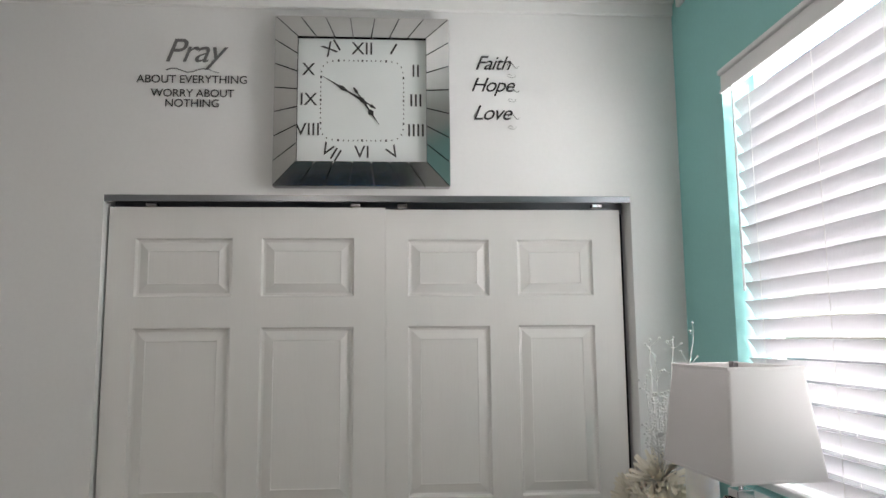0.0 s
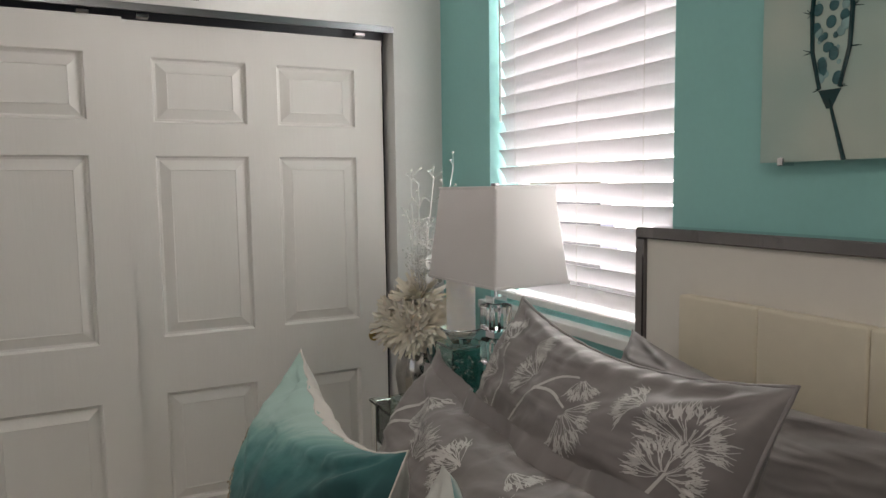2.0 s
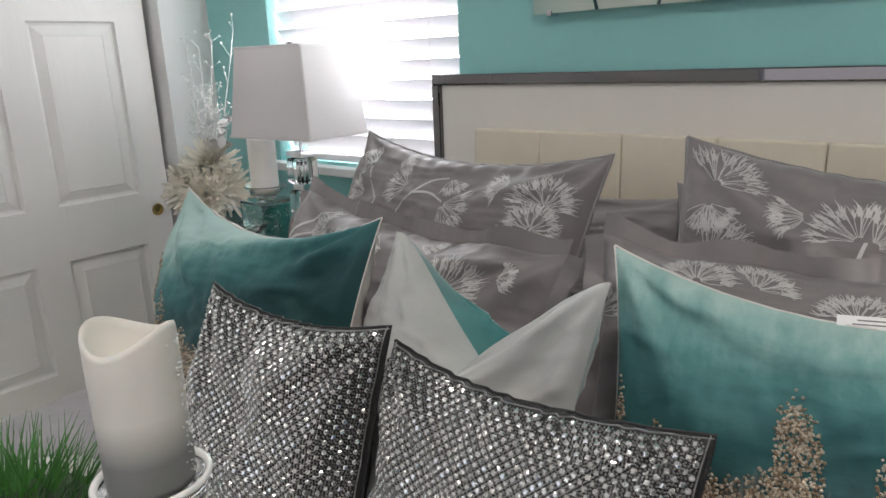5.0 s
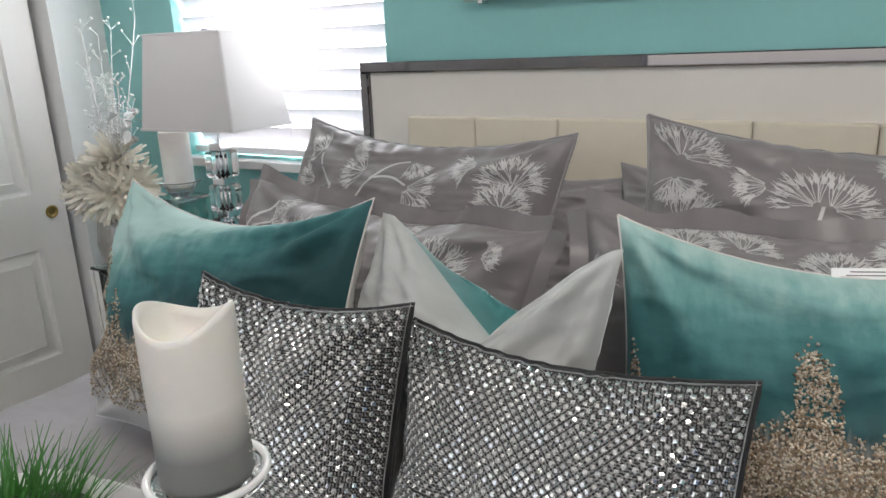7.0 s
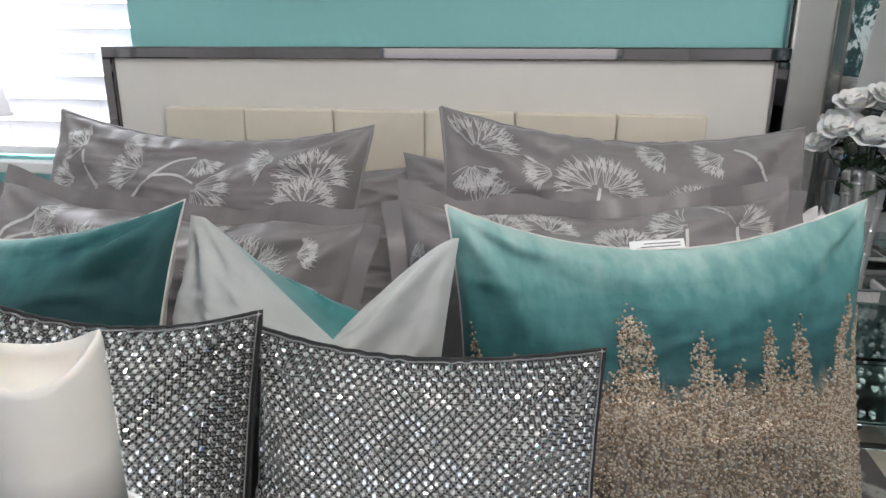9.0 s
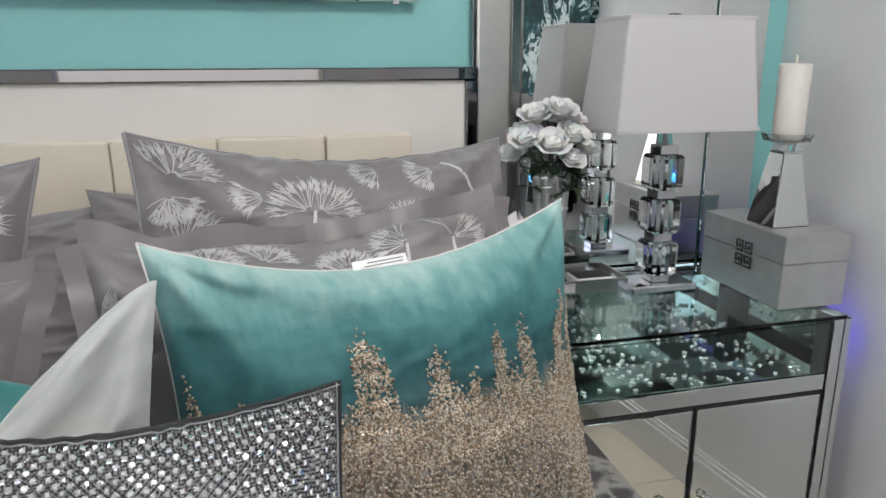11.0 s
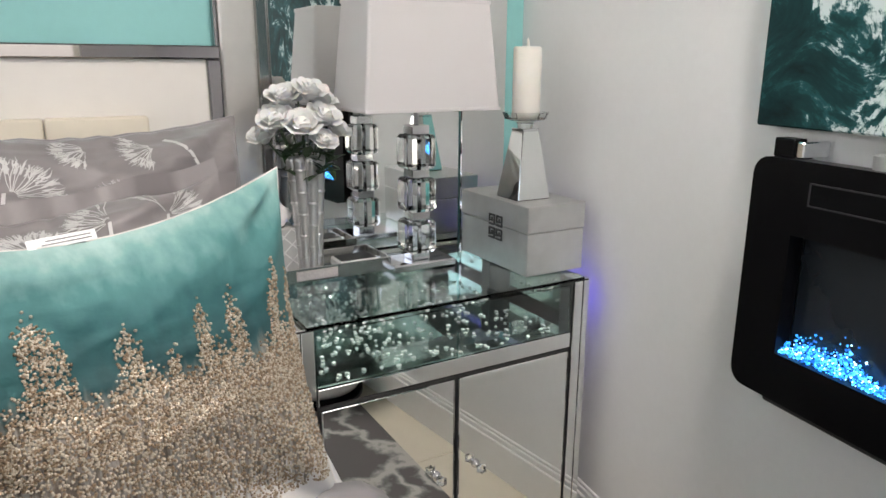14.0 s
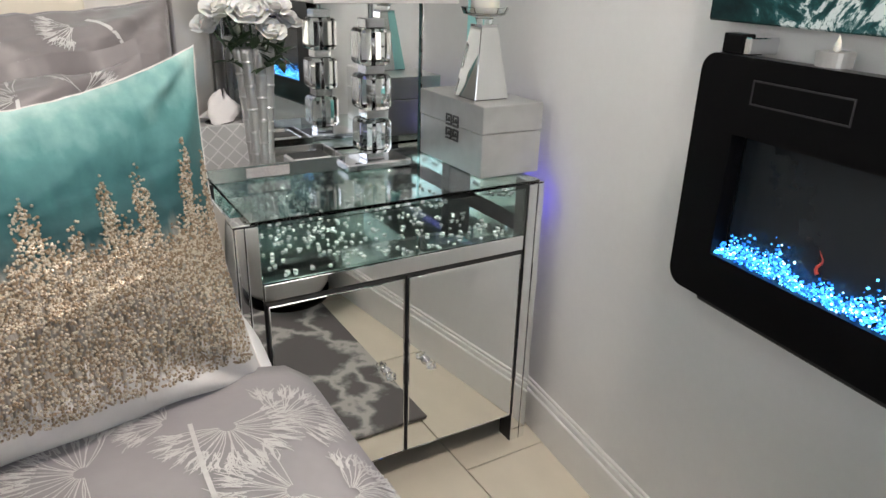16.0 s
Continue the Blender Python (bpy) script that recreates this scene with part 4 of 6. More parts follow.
# tufts: root, reach, turn and half spread in degrees
MOTIF_A = [(0.225, 0.13, 0.062, 90, 100), (0.22, 0.085, 0.055, 90, 112), (0.166, 0.165, 0.056, 190, 48), (0.03, 0.105, 0.078, -20, 62), (-0.076, 0.133, 0.066, 170, 66), (0.03, 0.17, 0.048, -60, 48), (-0.215, 0.10, 0.052, 185, 60), (-0.2, 0.165, 0.055, 160, 60), (-0.13, 0.18, 0.05, 20, 50), (-0.16, 0.02, 0.06, 200, 60), (0.1, 0.0, 0.06, -30, 70), (-0.05, -0.02, 0.06, 60, 60)]
STEM_A = [(0.222, -0.02, 0.222, 0.09), (-0.05, 0.118, 0.03, 0.112), (-0.09, 0.02, -0.045, 0.12), (-0.05, 0.115, 0.02, 0.17), (-0.17, -0.04, -0.15, 0.09), (-0.15, 0.09, -0.2, 0.16)]
MOTIF_B = [(-0.262, 0.16, 0.072, 60, 70), (-0.272, 0.13, 0.052, 270, 80), (-0.262, 0.05, 0.072, 40, 72), (-0.14, 0.13, 0.056, 190, 46), (-0.075, 0.10, 0.072, 130, 62), (-0.06, 0.095, 0.072, 35, 62), (0.05, 0.185, 0.052, 200, 60), (0.147, 0.18, 0.056, 200, 62), (0.24, 0.07, 0.07, 270, 80), (0.09, 0.06, 0.06, 100, 80), (-0.16, 0.03, 0.06, -40, 60)]
STEM_B = [(-0.062, -0.02, -0.068, 0.10), (0.17, 0.195, 0.235, 0.08), (0.08, -0.02, 0.09, 0.06), (-0.3, -0.02, -0.262, 0.05)]
MOTIF_C = [(0.15, 0.085, 0.075, 90, 98), (0.222, 0.13, 0.034, 20, 60), (-0.19, 0.115, 0.048, 60, 60), (-0.1, 0.09, 0.064, 100, 62), (0.0, 0.135, 0.058, 200, 60), (-0.2, 0.165, 0.045, 40, 60), (0.06, 0.168, 0.045, 30, 66), (-0.17, -0.02, 0.06, 90, 70), (0.02, 0.02, 0.05, 160, 60)]
STEM_C = [(0.15, -0.06, 0.15, 0.09), (-0.24, 0.06, -0.19, 0.12), (-0.08, 0.1, 0.0, 0.135), (-0.24, 0.06, -0.2, 0.165)]
MOTIF_D = [(-0.285, 0.09, 0.05, 90, 90), (-0.15, 0.15, 0.05, 90, 90), (-0.085, 0.15, 0.048, 60, 70), (0.11, 0.15, 0.055, 140, 70), (0.19, 0.15, 0.06, 60, 80), (0.26, 0.11, 0.05, 200, 70), (0.02, 0.12, 0.05, 90, 80)]
STEM_D = [(-0.15, 0.04, -0.15, 0.15), (0.19, 0.05, 0.19, 0.15), (0.13, 0.08, 0.11, 0.15)]
ob, sf, _, _ = pillow("plain_pillow", "plain grey satin pillow leaning on the headboard", (1.37, -0.2, 1.06), (2.10, -0.26, 1.04), 0.38, 18, 0.16, M_GREY_SATIN, M_GREY_SATIN, 0.06, 0, 11, wrinkle=0.012)
ob, sf, _, _ = pillow("plain_pillow", "plain grey satin pillow leaning on the headboard", (2.06, -0.28, 1.07), (2.80, -0.2, 1.06), 0.38, 18, 0.16, M_GREY_SATIN, M_GREY_SATIN, 0.06, 0, 12, wrinkle=0.012)
ob, sf, a, b = pillow("flower_sham", "grey satin pillow with white flower print and pointed corners", (1.493, -0.566, 1.178), (2.083, -0.591, 1.163), 0.46, 24, 0.17, M_FSATIN, M_GREY_SATIN, 0.06, 0, 1, sag=0.03, wrinkle=0.007)
PRINTED.append((ob, sf, a, b, MOTIF_A, STEM_A))
seam(ob, sf, M_GREY_SATIN, 0.003)
ob, sf, a, b = pillow("flower_sham", "grey satin pillow with white flower print and pointed corners", (2.189, -0.563, 1.193), (2.798, -0.431, 1.154), 0.46, 24, 0.17, M_FSATIN, M_GREY_SATIN, 0.06, 0, 2, sag=0.03, wrinkle=0.007)
PRINTED.append((ob, sf, a, b, MOTIF_B, STEM_B))
seam(ob, sf, M_GREY_SATIN, 0.003)
ob, sf, a, b = pillow("flanged_sham", "flanged grey satin pillow with white flower print", (1.53, -0.775, 1.088), (2.115, -0.78, 1.052), 0.38, 26, 0.17, M_FSATIN, M_GREY_SATIN, 0.06, 0, 3, 0.03, sag=0.018, wrinkle=0.007)
PRINTED.append((ob, sf, a, b, MOTIF_C, STEM_C))
flange_strip(ob, sf, M_FSATIN)
ob, sf, a, b = pillow("flanged_sham", "flanged grey satin pillow with white flower print", (2.165, -0.775, 1.08), (2.715, -0.655, 1.088), 0.39, 26, 0.17, M_FSATIN, M_GREY_SATIN, 0.06, 0, 4, 0.03, sag=0.018, wrinkle=0.007)
PRINTED.append((ob, sf, a, b, MOTIF_D, STEM_D))
flange_strip(ob, sf, M_FSATIN)
ombre_pillow("teal ombre velvet pillow with beaded drips, deep folds", (1.435, -0.965, 1.114), (1.966, -0.995, 1.126), 0.40, 20, 5, -0.12, 0.16, 4200, ((-0.84, 0.09, 0.72), (-0.6, 0.05, 0.25), (0.45, 0.05, 0.14)), -0.62)
ob, sf, _, _ = pillow("chopped_pillow", "pale grey velvet pillow dented at the top, teal behind", (1.944, -0.949, 1.096), (2.281, -0.976, 1.09), 0.40, 22, 0.15, M_WHITE_VELVET, M_TEAL_VELVET, 0.04, 0.13, 6, sag=0.0, wrinkle=0.006)
ob, sf = ombre_pillow("teal ombre velvet pillow with champagne beads above white hem", (2.256, -0.92, 1.114), (2.755, -0.825, 1.118), 0.43, 16, 7, 0.15, 0.19, 15500, ((-0.95, 0.03, 0.2), (-0.76, 0.03, 0.12), (-0.22, 0.09, 0.37), (0.08, 0.05, 0.2), (0.25, 0.03, 0.16), (0.4, 0.035, 0.28), (0.57, 0.045, 0.3), (0.8, 0.04, 0.36), (0.95, 0.03, 0.36)), -0.06)
tg = part("care_tag", box(-0.033, 0.033, -0.001, 0.001, 0.0, 0.012), M_TAG, ob, "folded white sewn tag")
tg.matrix_local = Matrix.Translation(sf(0.0, 1.0, -1)) @ pose(0, 0, 0, -20, -3, 0)
for k in range(2):
    part("tag_print", box(-0.02 + 0.004 * k, 0.028, -0.0016, -0.001, 0.003 + 0.004 * k, 0.0042 + 0.004 * k), M_INK_GREY, ob).matrix_local = Matrix.Translation(sf(0.0, 1.0, -1)) @ pose(0, 0, 0, -20, -3, 0)
jewel_pillow("gunmetal cushion covered in rows of faceted silver gems", (1.847, -1.177, 1.066), (2.114, -1.137, 1.056), 0.335, 16, 8)
jewel_pillow("oblong gunmetal cushion covered in faceted silver gems", (2.1, -1.117, 1.03), (2.439, -1.098, 1.024), 0.31, 18, 9)


# ---- printed flowers, laid on a cloth's surface ----
def ribbon(vs, fs, place, a, b, w0, w1, bend=0.0, seg=3):
    """A tapered stroke from a to b in cloth coordinates (metres)."""
    d = Vector((b[0] - a[0], b[1] - a[1]))
    if d.length < 1e-6:
        return
    s = Vector((-d.y, d.x)).normalized()
    k = len(vs)
    for i in range(seg + 1):
        f = i / seg
        c = Vector(a) + d * f + s * bend * math.sin(math.pi * f)
        w = w0 + (w1 - w0) * f
        vs.append(place(c + s * w))
        vs.append(place(c - s * w))
    for i in range(seg):
        j = k + 2 * i
        fs.append((j, j + 1, j + 3, j + 2))


def flower_print(ob, place, motifs, stems, material, rnd, limit):
    vs, fs = [], []

    def ok(p):
        return abs(p[0]) < limit[0] and abs(p[1]) < limit[1]

    for cx, cy, size, turn, spread in motifs:
        spread = min(spread, 112)
        n = max(14, int(spread / 3.4))
        for i in range(n):
            a = radians(turn + spread * (-1 + 2 * (i + 0.5) / n) + rnd.uniform(-3, 3))
            r = size * rnd.uniform(0.66, 0.84)
            p, q = (cx + 0.1 * size * math.cos(a), cy + 0.1 * size * math.sin(a)), (cx + r * math.cos(a), cy + r * math.sin(a))
            if not ok(q):
                continue
            ribbon(vs, fs, place, p, q, 0.0004, 0.0007, rnd.uniform(-0.004, 0.004))
            for k in range(7):
                a2 = a + rnd.uniform(-0.42, 0.42)
                r0 = size * rnd.uniform(0.52, 0.78)
                ln = size * rnd.uniform(0.12, 0.28)
                s = (cx + r0 * math.cos(a), cy + r0 * math.sin(a))
                e = (s[0] + ln * math.cos(a2), s[1] + ln * math.sin(a2))
                if ok(e):
                    ribbon(vs, fs, place, s, e, rnd.uniform(0.0007, 0.0015), 0.0003, rnd.uniform(-0.003, 0.003), 2)
    for x0, y0, x1, y1 in stems:
        ribbon(vs, fs, place, (x0, y0), (x1, y1), 0.0034, 0.0024, 0.012, 8)
    me = bpy.data.meshes.new("flower_print")
    me.from_pydata(vs, [], fs)
    return tagged(part_mesh("flower_print", me, material, ob, "white brushed flower print", True), "", "", "", "stuff")


M_PRINT = mat("white_cloth_print", (0.54, 0.53, 0.525), 0.5, grain=0.12, scale=90)


def on_pillow(surf, hw, hh):
    def place(c):
        u, v = max(-0.99, min(0.99, c[0] / hw)), max(-0.99, min(0.99, c[1] / hh))
        p, nr = surface_at(surf, u, v)
        return p + nr * 0.0014
    return place


for n, (ob, surf, hw, hh, motifs, stems) in enumerate(PRINTED):
    flower_print(ob, on_pillow(surf, hw, hh), motifs, stems, M_PRINT, random.Random(40 + n), (hw * 0.97, hh * 0.97))

DUV = [(0.675, -1.07, 0.085, -80, 110), (0.734, -1.072, 0.075, 20, 90), (0.53, -1.085, 0.09, 170, 110), (0.708, -1.195, 0.085, 200, 110), (0.755, -1.216, 0.07, 0, 90), (0.619, -1.035, 0.06, 150, 70), (0.30, -1.02, 0.075, 200, 100), (0.16, -1.08, 0.085, 100, 120), (0.05, -1.25, 0.1, 60, 130), (-0.15, -1.05, 0.08, 150, 110), (-0.3, -1.25, 0.1, 200, 130), (-0.5, -1.1, 0.09, 80, 130), (0.74, -1.32, 0.08, 300, 110), (0.2, -1.4, 0.09, 120, 120), (0.55, -1.45, 0.1, 90, 130)]
dsurf = [v.co.copy() for v in DUVET.data.vertices]


def on_duvet(c):
    """The duvet's upper face over the plan point c (from the bed's middle line)."""
    k, nx, ny, x0, run, drop, y0, y1 = DUVET_GRID
    s = c[0] + (BX1 - BX0 + 0.065) / 2
    i = max(0, min(nx - 1, (s + drop) / run * nx))
    j = max(0, min(ny - 1, (c[1] - y1) / (y0 - y1) * ny))
    i0, j0 = int(i), int(j)
    fi, fj = i - i0, j - j0
    a, b, d, e = dsurf[j0 * k + i0], dsurf[j0 * k + i0 + 1], dsurf[(j0 + 1) * k + i0], dsurf[(j0 + 1) * k + i0 + 1]
    p = a * (1 - fi) * (1 - fj) + b * fi * (1 - fj) + d * (1 - fi) * fj + e * fi * fj
    nr = (b - a).cross(a - d).normalized()
    if nr.z < 0:
        nr = -nr
    return p + nr * 0.0022


flower_print(DUVET, on_duvet, DUV, [(0.66, -1.42, 0.64, -1.05), (0.36, -1.3, 0.2, -1.05), (-0.2, -1.4, -0.1, -1.1), (0.36, -1.3, 0.47, -1.15)], M_PRINT, random.Random(77), (2, 2))


# ---- nightstands ----

M_DROP = mat("clear_crystal_drop", (0.86, 0.90, 0.89), 0.1, 0.45, grain=0.1, scale=300)


def nightstand(x0, x1, yf, yb, top, label):
    n = thing("nightstand", label, "nightstand", ((x0 + x1) / 2, yb, 0), "nightstands")
    hw, d = (x1 - x0) / 2, yb - yf
    pw = 0.052
    s = top / 0.737

    def strip(name, a0, a1, b0, b1, c0, c1, bev=0.0015):
        return part(name, box(a0, a1, b0, b1, c0, c1, bev), M_MIRROR, n)

    black = M_INK
    for sx in (-1, 1):
        for y0 in (-d, -pw):
            xa, xb = sorted((sx * hw, sx * (hw - pw)))
            post = part("post", box(xa + 0.002, xb - 0.002, y0 + 0.002, y0 + pw - 0.002, 0, top - 0.004), black, n, "black post under mirror strips")
            if y0 == -d:
                xm = (xa + xb) / 2 + 0.004 * sx
                part("mirror_strip", box(xa + 0.003, xm - 0.001, y0 - 0.003, y0 + 0.001, 0.002, top - 0.006, 0.0012), M_MIRROR, post)
                part("mirror_strip", box(xm + 0.001, xb - 0.003, y0 - 0.003, y0 + 0.001, 0.002, top - 0.006, 0.0012), M_MIRROR, post)
            part("mirror_strip", box(xa if sx < 0 else xb - 0.004, xa + 0.004 if sx < 0 else xb, y0 + 0.004, y0 + pw - 0.004, 0.002, top - 0.006, 0.001), M_MIRROR, post)
            part("post_cap", box(xa, xb, y0, y0 + pw, top - 0.004, top, 0.0015), M_MIRROR, post)
    ix = hw - pw
    # side panels, back, bottoms
    for sx in (-1, 1):
        xa, xb = sorted((sx * (hw - 0.006), sx * (hw - 0.014)))
        strip("side_panel", xa, xb, -d + pw, -pw, 0.084 * s, top - 0.006)
    part("back_panel", box(-hw + 0.01, hw - 0.01, -0.012, -0.004, 0.084 * s, top - 0.01), M_INK, n)
    part("base_board", box(-ix, ix, -d + 0.03, -0.014, 0.07 * s, 0.084 * s), M_INK, n)
    z_door, z_rail, z_gl = 0.563 * s, 0.605 * s, 0.722 * s
    part("drawer_floor", box(-ix, ix, -d + 0.012, -0.014, z_rail - 0.01, z_rail, 0.001), M_DRAWER, n, "mirrored tray under loose crystals")
    part("drawer_back", box(-ix, ix, -0.03, -0.024, z_rail, z_gl), M_DRAWER, n)
    strip("front_rail", -ix + 0.001, ix - 0.001, -d - 0.001, -d + 0.01, z_door + 0.004, z_rail - 0.001)
    part("rail_line", box(-ix, ix, -d + 0.002, -d + 0.012, z_door - 0.002, z_door + 0.005), black, n)
    g = part("front_glass", box(-ix + 0.002, ix - 0.002, -d + 0.004, -d + 0.009, z_rail, z_gl), M_GREEN_GLASS, n, "clear glass drawer front")
    gt = part("glass_top", box(-hw + 0.03, hw - 0.03, -d - 0.016, -0.012, top + 0.001, top + 0.009, 0.001), M_GREEN_GLASS, n, "green-edged glass top")
    for o in (g, gt):
        o.visible_shadow = False
    for sx in (-1, 1):
        xa, xb = sorted((sx * 0.002, sx * (ix - 0.002)))
        dr = part("door", box(xa, xb, -d + 0.002, -d + 0.016, 0.084 * s, z_door - 0.003, 0.001), black, n, "cabinet door faced with bevelled mirror")
        part("door_mirror", box(xa + 0.003, xb - 0.003, -d - 0.002, -d + 0.002, 0.087 * s, z_door - 0.006, 0.0035), M_MIRROR, dr)
        kb = lathe([(0.0, 0), (0.011, 0), (0.011, 0.003), (0.005, 0.006), (0.0045, 0.014), (0.007, 0.016)], 14)
        k = part("knob_stem", kb, M_CHROME, dr, "chrome knob stem", True)
        k.matrix_local = pose(sx * 0.053, -d - 0.002, 0.331 * s, 90, 0, 0)
        bm = bmesh.new()
        bmesh.ops.create_icosphere(bm, subdivisions=1, radius=0.0135)
        part("crystal_knob", bm, M_CRYSTAL, dr, "faceted crystal ball").matrix_local = pose(sx * 0.053, -d - 0.028, 0.331 * s)
    if x0 > 2:
        part("led_strip", box(hw + 0.002, hw + 0.006, -d + 0.03, -0.05, 0.63, 0.72), glow_mat("blue_led_glow", (0.12, 0.08, 1.0), 0.4), n, "blue glowing light strip")
    # loose crystals in the glass drawer
    rnd = random.Random(21)
    bm = bmesh.new()
    for _ in range(280):
        r = rnd.uniform(0.004, 0.0066)
        m = pose(rnd.uniform(-ix + 0.02, ix - 0.02), rnd.uniform(-d + 0.02, -0.04), z_rail + r * 0.45, rnd.uniform(-12, 12), rnd.uniform(-12, 12), rnd.uniform(0, 90))
        bmesh.ops.create_icosphere(bm, subdivisions=1, radius=r, matrix=m @ Matrix.Diagonal((1, 1, 0.42, 1)))
    tagged(part("loose_crystals", bm, M_DROP, n, "scattered clear crystals"), "", "", "", "stuff")
    return n


NS2 = nightstand(2.868, 3.62, -0.455, -0.04, 0.745, "mirrored nightstand with glass top and crystal-filled drawer")
NS1 = nightstand(0.47, 1.2, -0.50, -0.17, 0.70, "mirrored nightstand with glass top beside the window")


TOP = 0.755


# ---- table lamps ----
def table_lamp(at, label, turn=0.0, b=(0.174, 0.10), t=(0.152, 0.082), zb=0.388, zt=0.626):
    l = thing("table_lamp", label, "lamp", at, "table lamps", turn)
    part("base", box(-0.085, 0.085, -0.05, 0.05, 0, 0.018, 0.003), M_CHROME, l, "flat mirror-polished base")
    z = 0.018
    part("collar", box(-0.024, 0.024, -0.024, 0.024, z, z + 0.018, 0.002), M_CHROME, l)
    z += 0.018
    for k in range(3):
        bm = box(-0.038, 0.038, -0.038, 0.038, z, z + 0.082, 0.008)
        part("crystal_block", bm, M_CRYSTAL, l, "bevelled clear crystal block")
        bm = bmesh.new()
        tube(bm, [(0, 0, z + 0.001), (0, 0, z + 0.081)], 0.006, 0.006, 10)
        part("rod", bm, M_CHROME, l, "", True)
        z += 0.082
        part("collar", box(-0.024, 0.024, -0.024, 0.024, z, z + 0.022, 0.002), M_CHROME, l)
        z += 0.022
    bm = bmesh.new()
    tube(bm, [(0, 0, z), (0, 0, z + 0.20)], 0.006, 0.006, 10)
    part("neck", bm, M_CHROME, l, "", True)
    bm = bmesh.new()
    rings = []
    for (wx, wy), zz, th in ((b, zb, 0), (t, zt, 0), (t, zt, 0.003), (b, zb, 0.003)):
        r = 0.008
        ring = []
        for cx, cy, a0 in ((wx - r, wy - r, 0), (-wx + r, wy - r, 90), (-wx + r, -wy + r, 180), (wx - r, -wy + r, 270)):
            for k in range(4):
                a = radians(a0 + 30 * k)
                ring.append(bm.verts.new((cx + (r - th) * math.cos(a), cy + (r - th) * math.sin(a), zz)))
        rings.append(ring)
    for p, q in zip(rings, rings[1:] + rings[:1]):
        for i in range(16):
            bm.faces.new((p[i], p[(i + 1) % 16], q[(i + 1) % 16], q[i]))
    sh = part("shade", bm, M_SHADE, l, "tapered rectangular white fabric shade")
    for zz, (wx, wy) in ((zb, b), (zt, t)):
        bm = bmesh.new()
        loop = [(wx, wy), (-wx, wy), (-wx, -wy), (wx, -wy), (wx, wy)]
        for p, q in zip(loop, loop[1:]):
            xs, ys = sorted((p[0], q[0])), sorted((p[1], q[1]))
            bm_box(bm, xs[0] - 0.001, xs[1] + 0.001, ys[0] - 0.001, ys[1] + 0.001, zz - 0.004, zz + 0.004, 0.001)
        part("shade_trim", bm, M_SHADE, sh)
    bm = bmesh.new()
    tube(bm, [(-t[0], 0, zt - 0.006), (0, 0, zt - 0.012), (t[0], 0, zt - 0.006)], 0.0022, 0.0022, 6)
    tube(bm, [(0, -t[1], zt - 0.006), (0, 0, zt - 0.012), (0, t[1], zt - 0.006)], 0.0022, 0.0022, 6)
    part("spider", bm, M_CHROME, sh)
    part("finial", box(-0.012, 0.012, -0.008, 0.008, zt - 0.012, zt + 0.013, 0.002), M_DARKCHROME, l, "small dark finial")
    return l


table_lamp((3.287, -0.184, TOP), "crystal block table lamp with white rectangular shade")
table_lamp((0.795, -0.215, 0.71), "crystal block table lamp standing before the blind", 4, (0.182, 0.128), (0.15, 0.104), 0.40, 0.668)

# ---- wall mirror behind the nightstand ----
mir = thing("wall_mirror", "tall wall mirror with wide champagne silver frame", "mirror", (3.27, -0.004, 0.0))
part("frame", box(-0.397, -0.313, -0.024, 0.0, 0.3, 2.05, 0.008, 2), mat("silver_frame", (0.66, 0.64, 0.61), 0.28, 0.7, grain=0.05), mir, "broad champagne silver side of the frame")
part("bevel_strip", box(-0.312, -0.283, -0.020, -0.002, 0.3, 2.05, 0.004), M_MIRROR_EDGE, mir, "narrow mirrored bevel")
part("edge_strip", box(-0.406, -0.398, -0.026, 0.0, 0.3, 2.05, 0.002), M_DARKCHROME, mir)
part("mirror_pane", box(-0.282, 0.238, -0.014, -0.002, 0.3, 2.05, 0.003), M_MIRROR, mir, "clear mirror pane")
part("mirror_wing", box(0.244, 0.39, -0.014, -0.002, 0.3, 2.05, 0.003), M_MIRROR, mir, "narrow mirror wing")

# ---- things on the right nightstand ----
def keepsake_box():
    b = thing("keepsake_box", "brushed silver lidded box with square fretwork emblem", "box", (3.546, -0.262, TOP))
    part("body", box(-0.085, 0.085, -0.148, 0.148, 0, 0.103, 0.002), M_SILVER_LEAF, b)
    part("lid", box(-0.086, 0.086, -0.149, 0.149, 0.1045, 0.168, 0.002), M_SILVER_LEAF, b)
    for j in range(2):
        for k in range(2):
            bm = bmesh.new()
            y0, z0 = -0.045 + 0.032 * k, 0.066 + 0.034 * j
            for a0, a1, c0, c1 in ((0, 0.026, 0, 0.004), (0, 0.026, 0.024, 0.028), (0, 0.004, 0.004, 0.024), (0.022, 0.026, 0.008, 0.024), (0.008, 0.022, 0.010, 0.014), (0.010, 0.014, 0.014, 0.020)):
                bm_box(bm, -0.0885, -0.0855, y0 + a0, y0 + a1, z0 + c0, z0 + c1)
            part("emblem", bm, mat("dark_pewter", (0.12, 0.12, 0.12), 0.4, 0.8) if not (j or k) else bpy.data.materials["dark_pewter"], b, "dark square fretwork emblem")


keepsake_box()


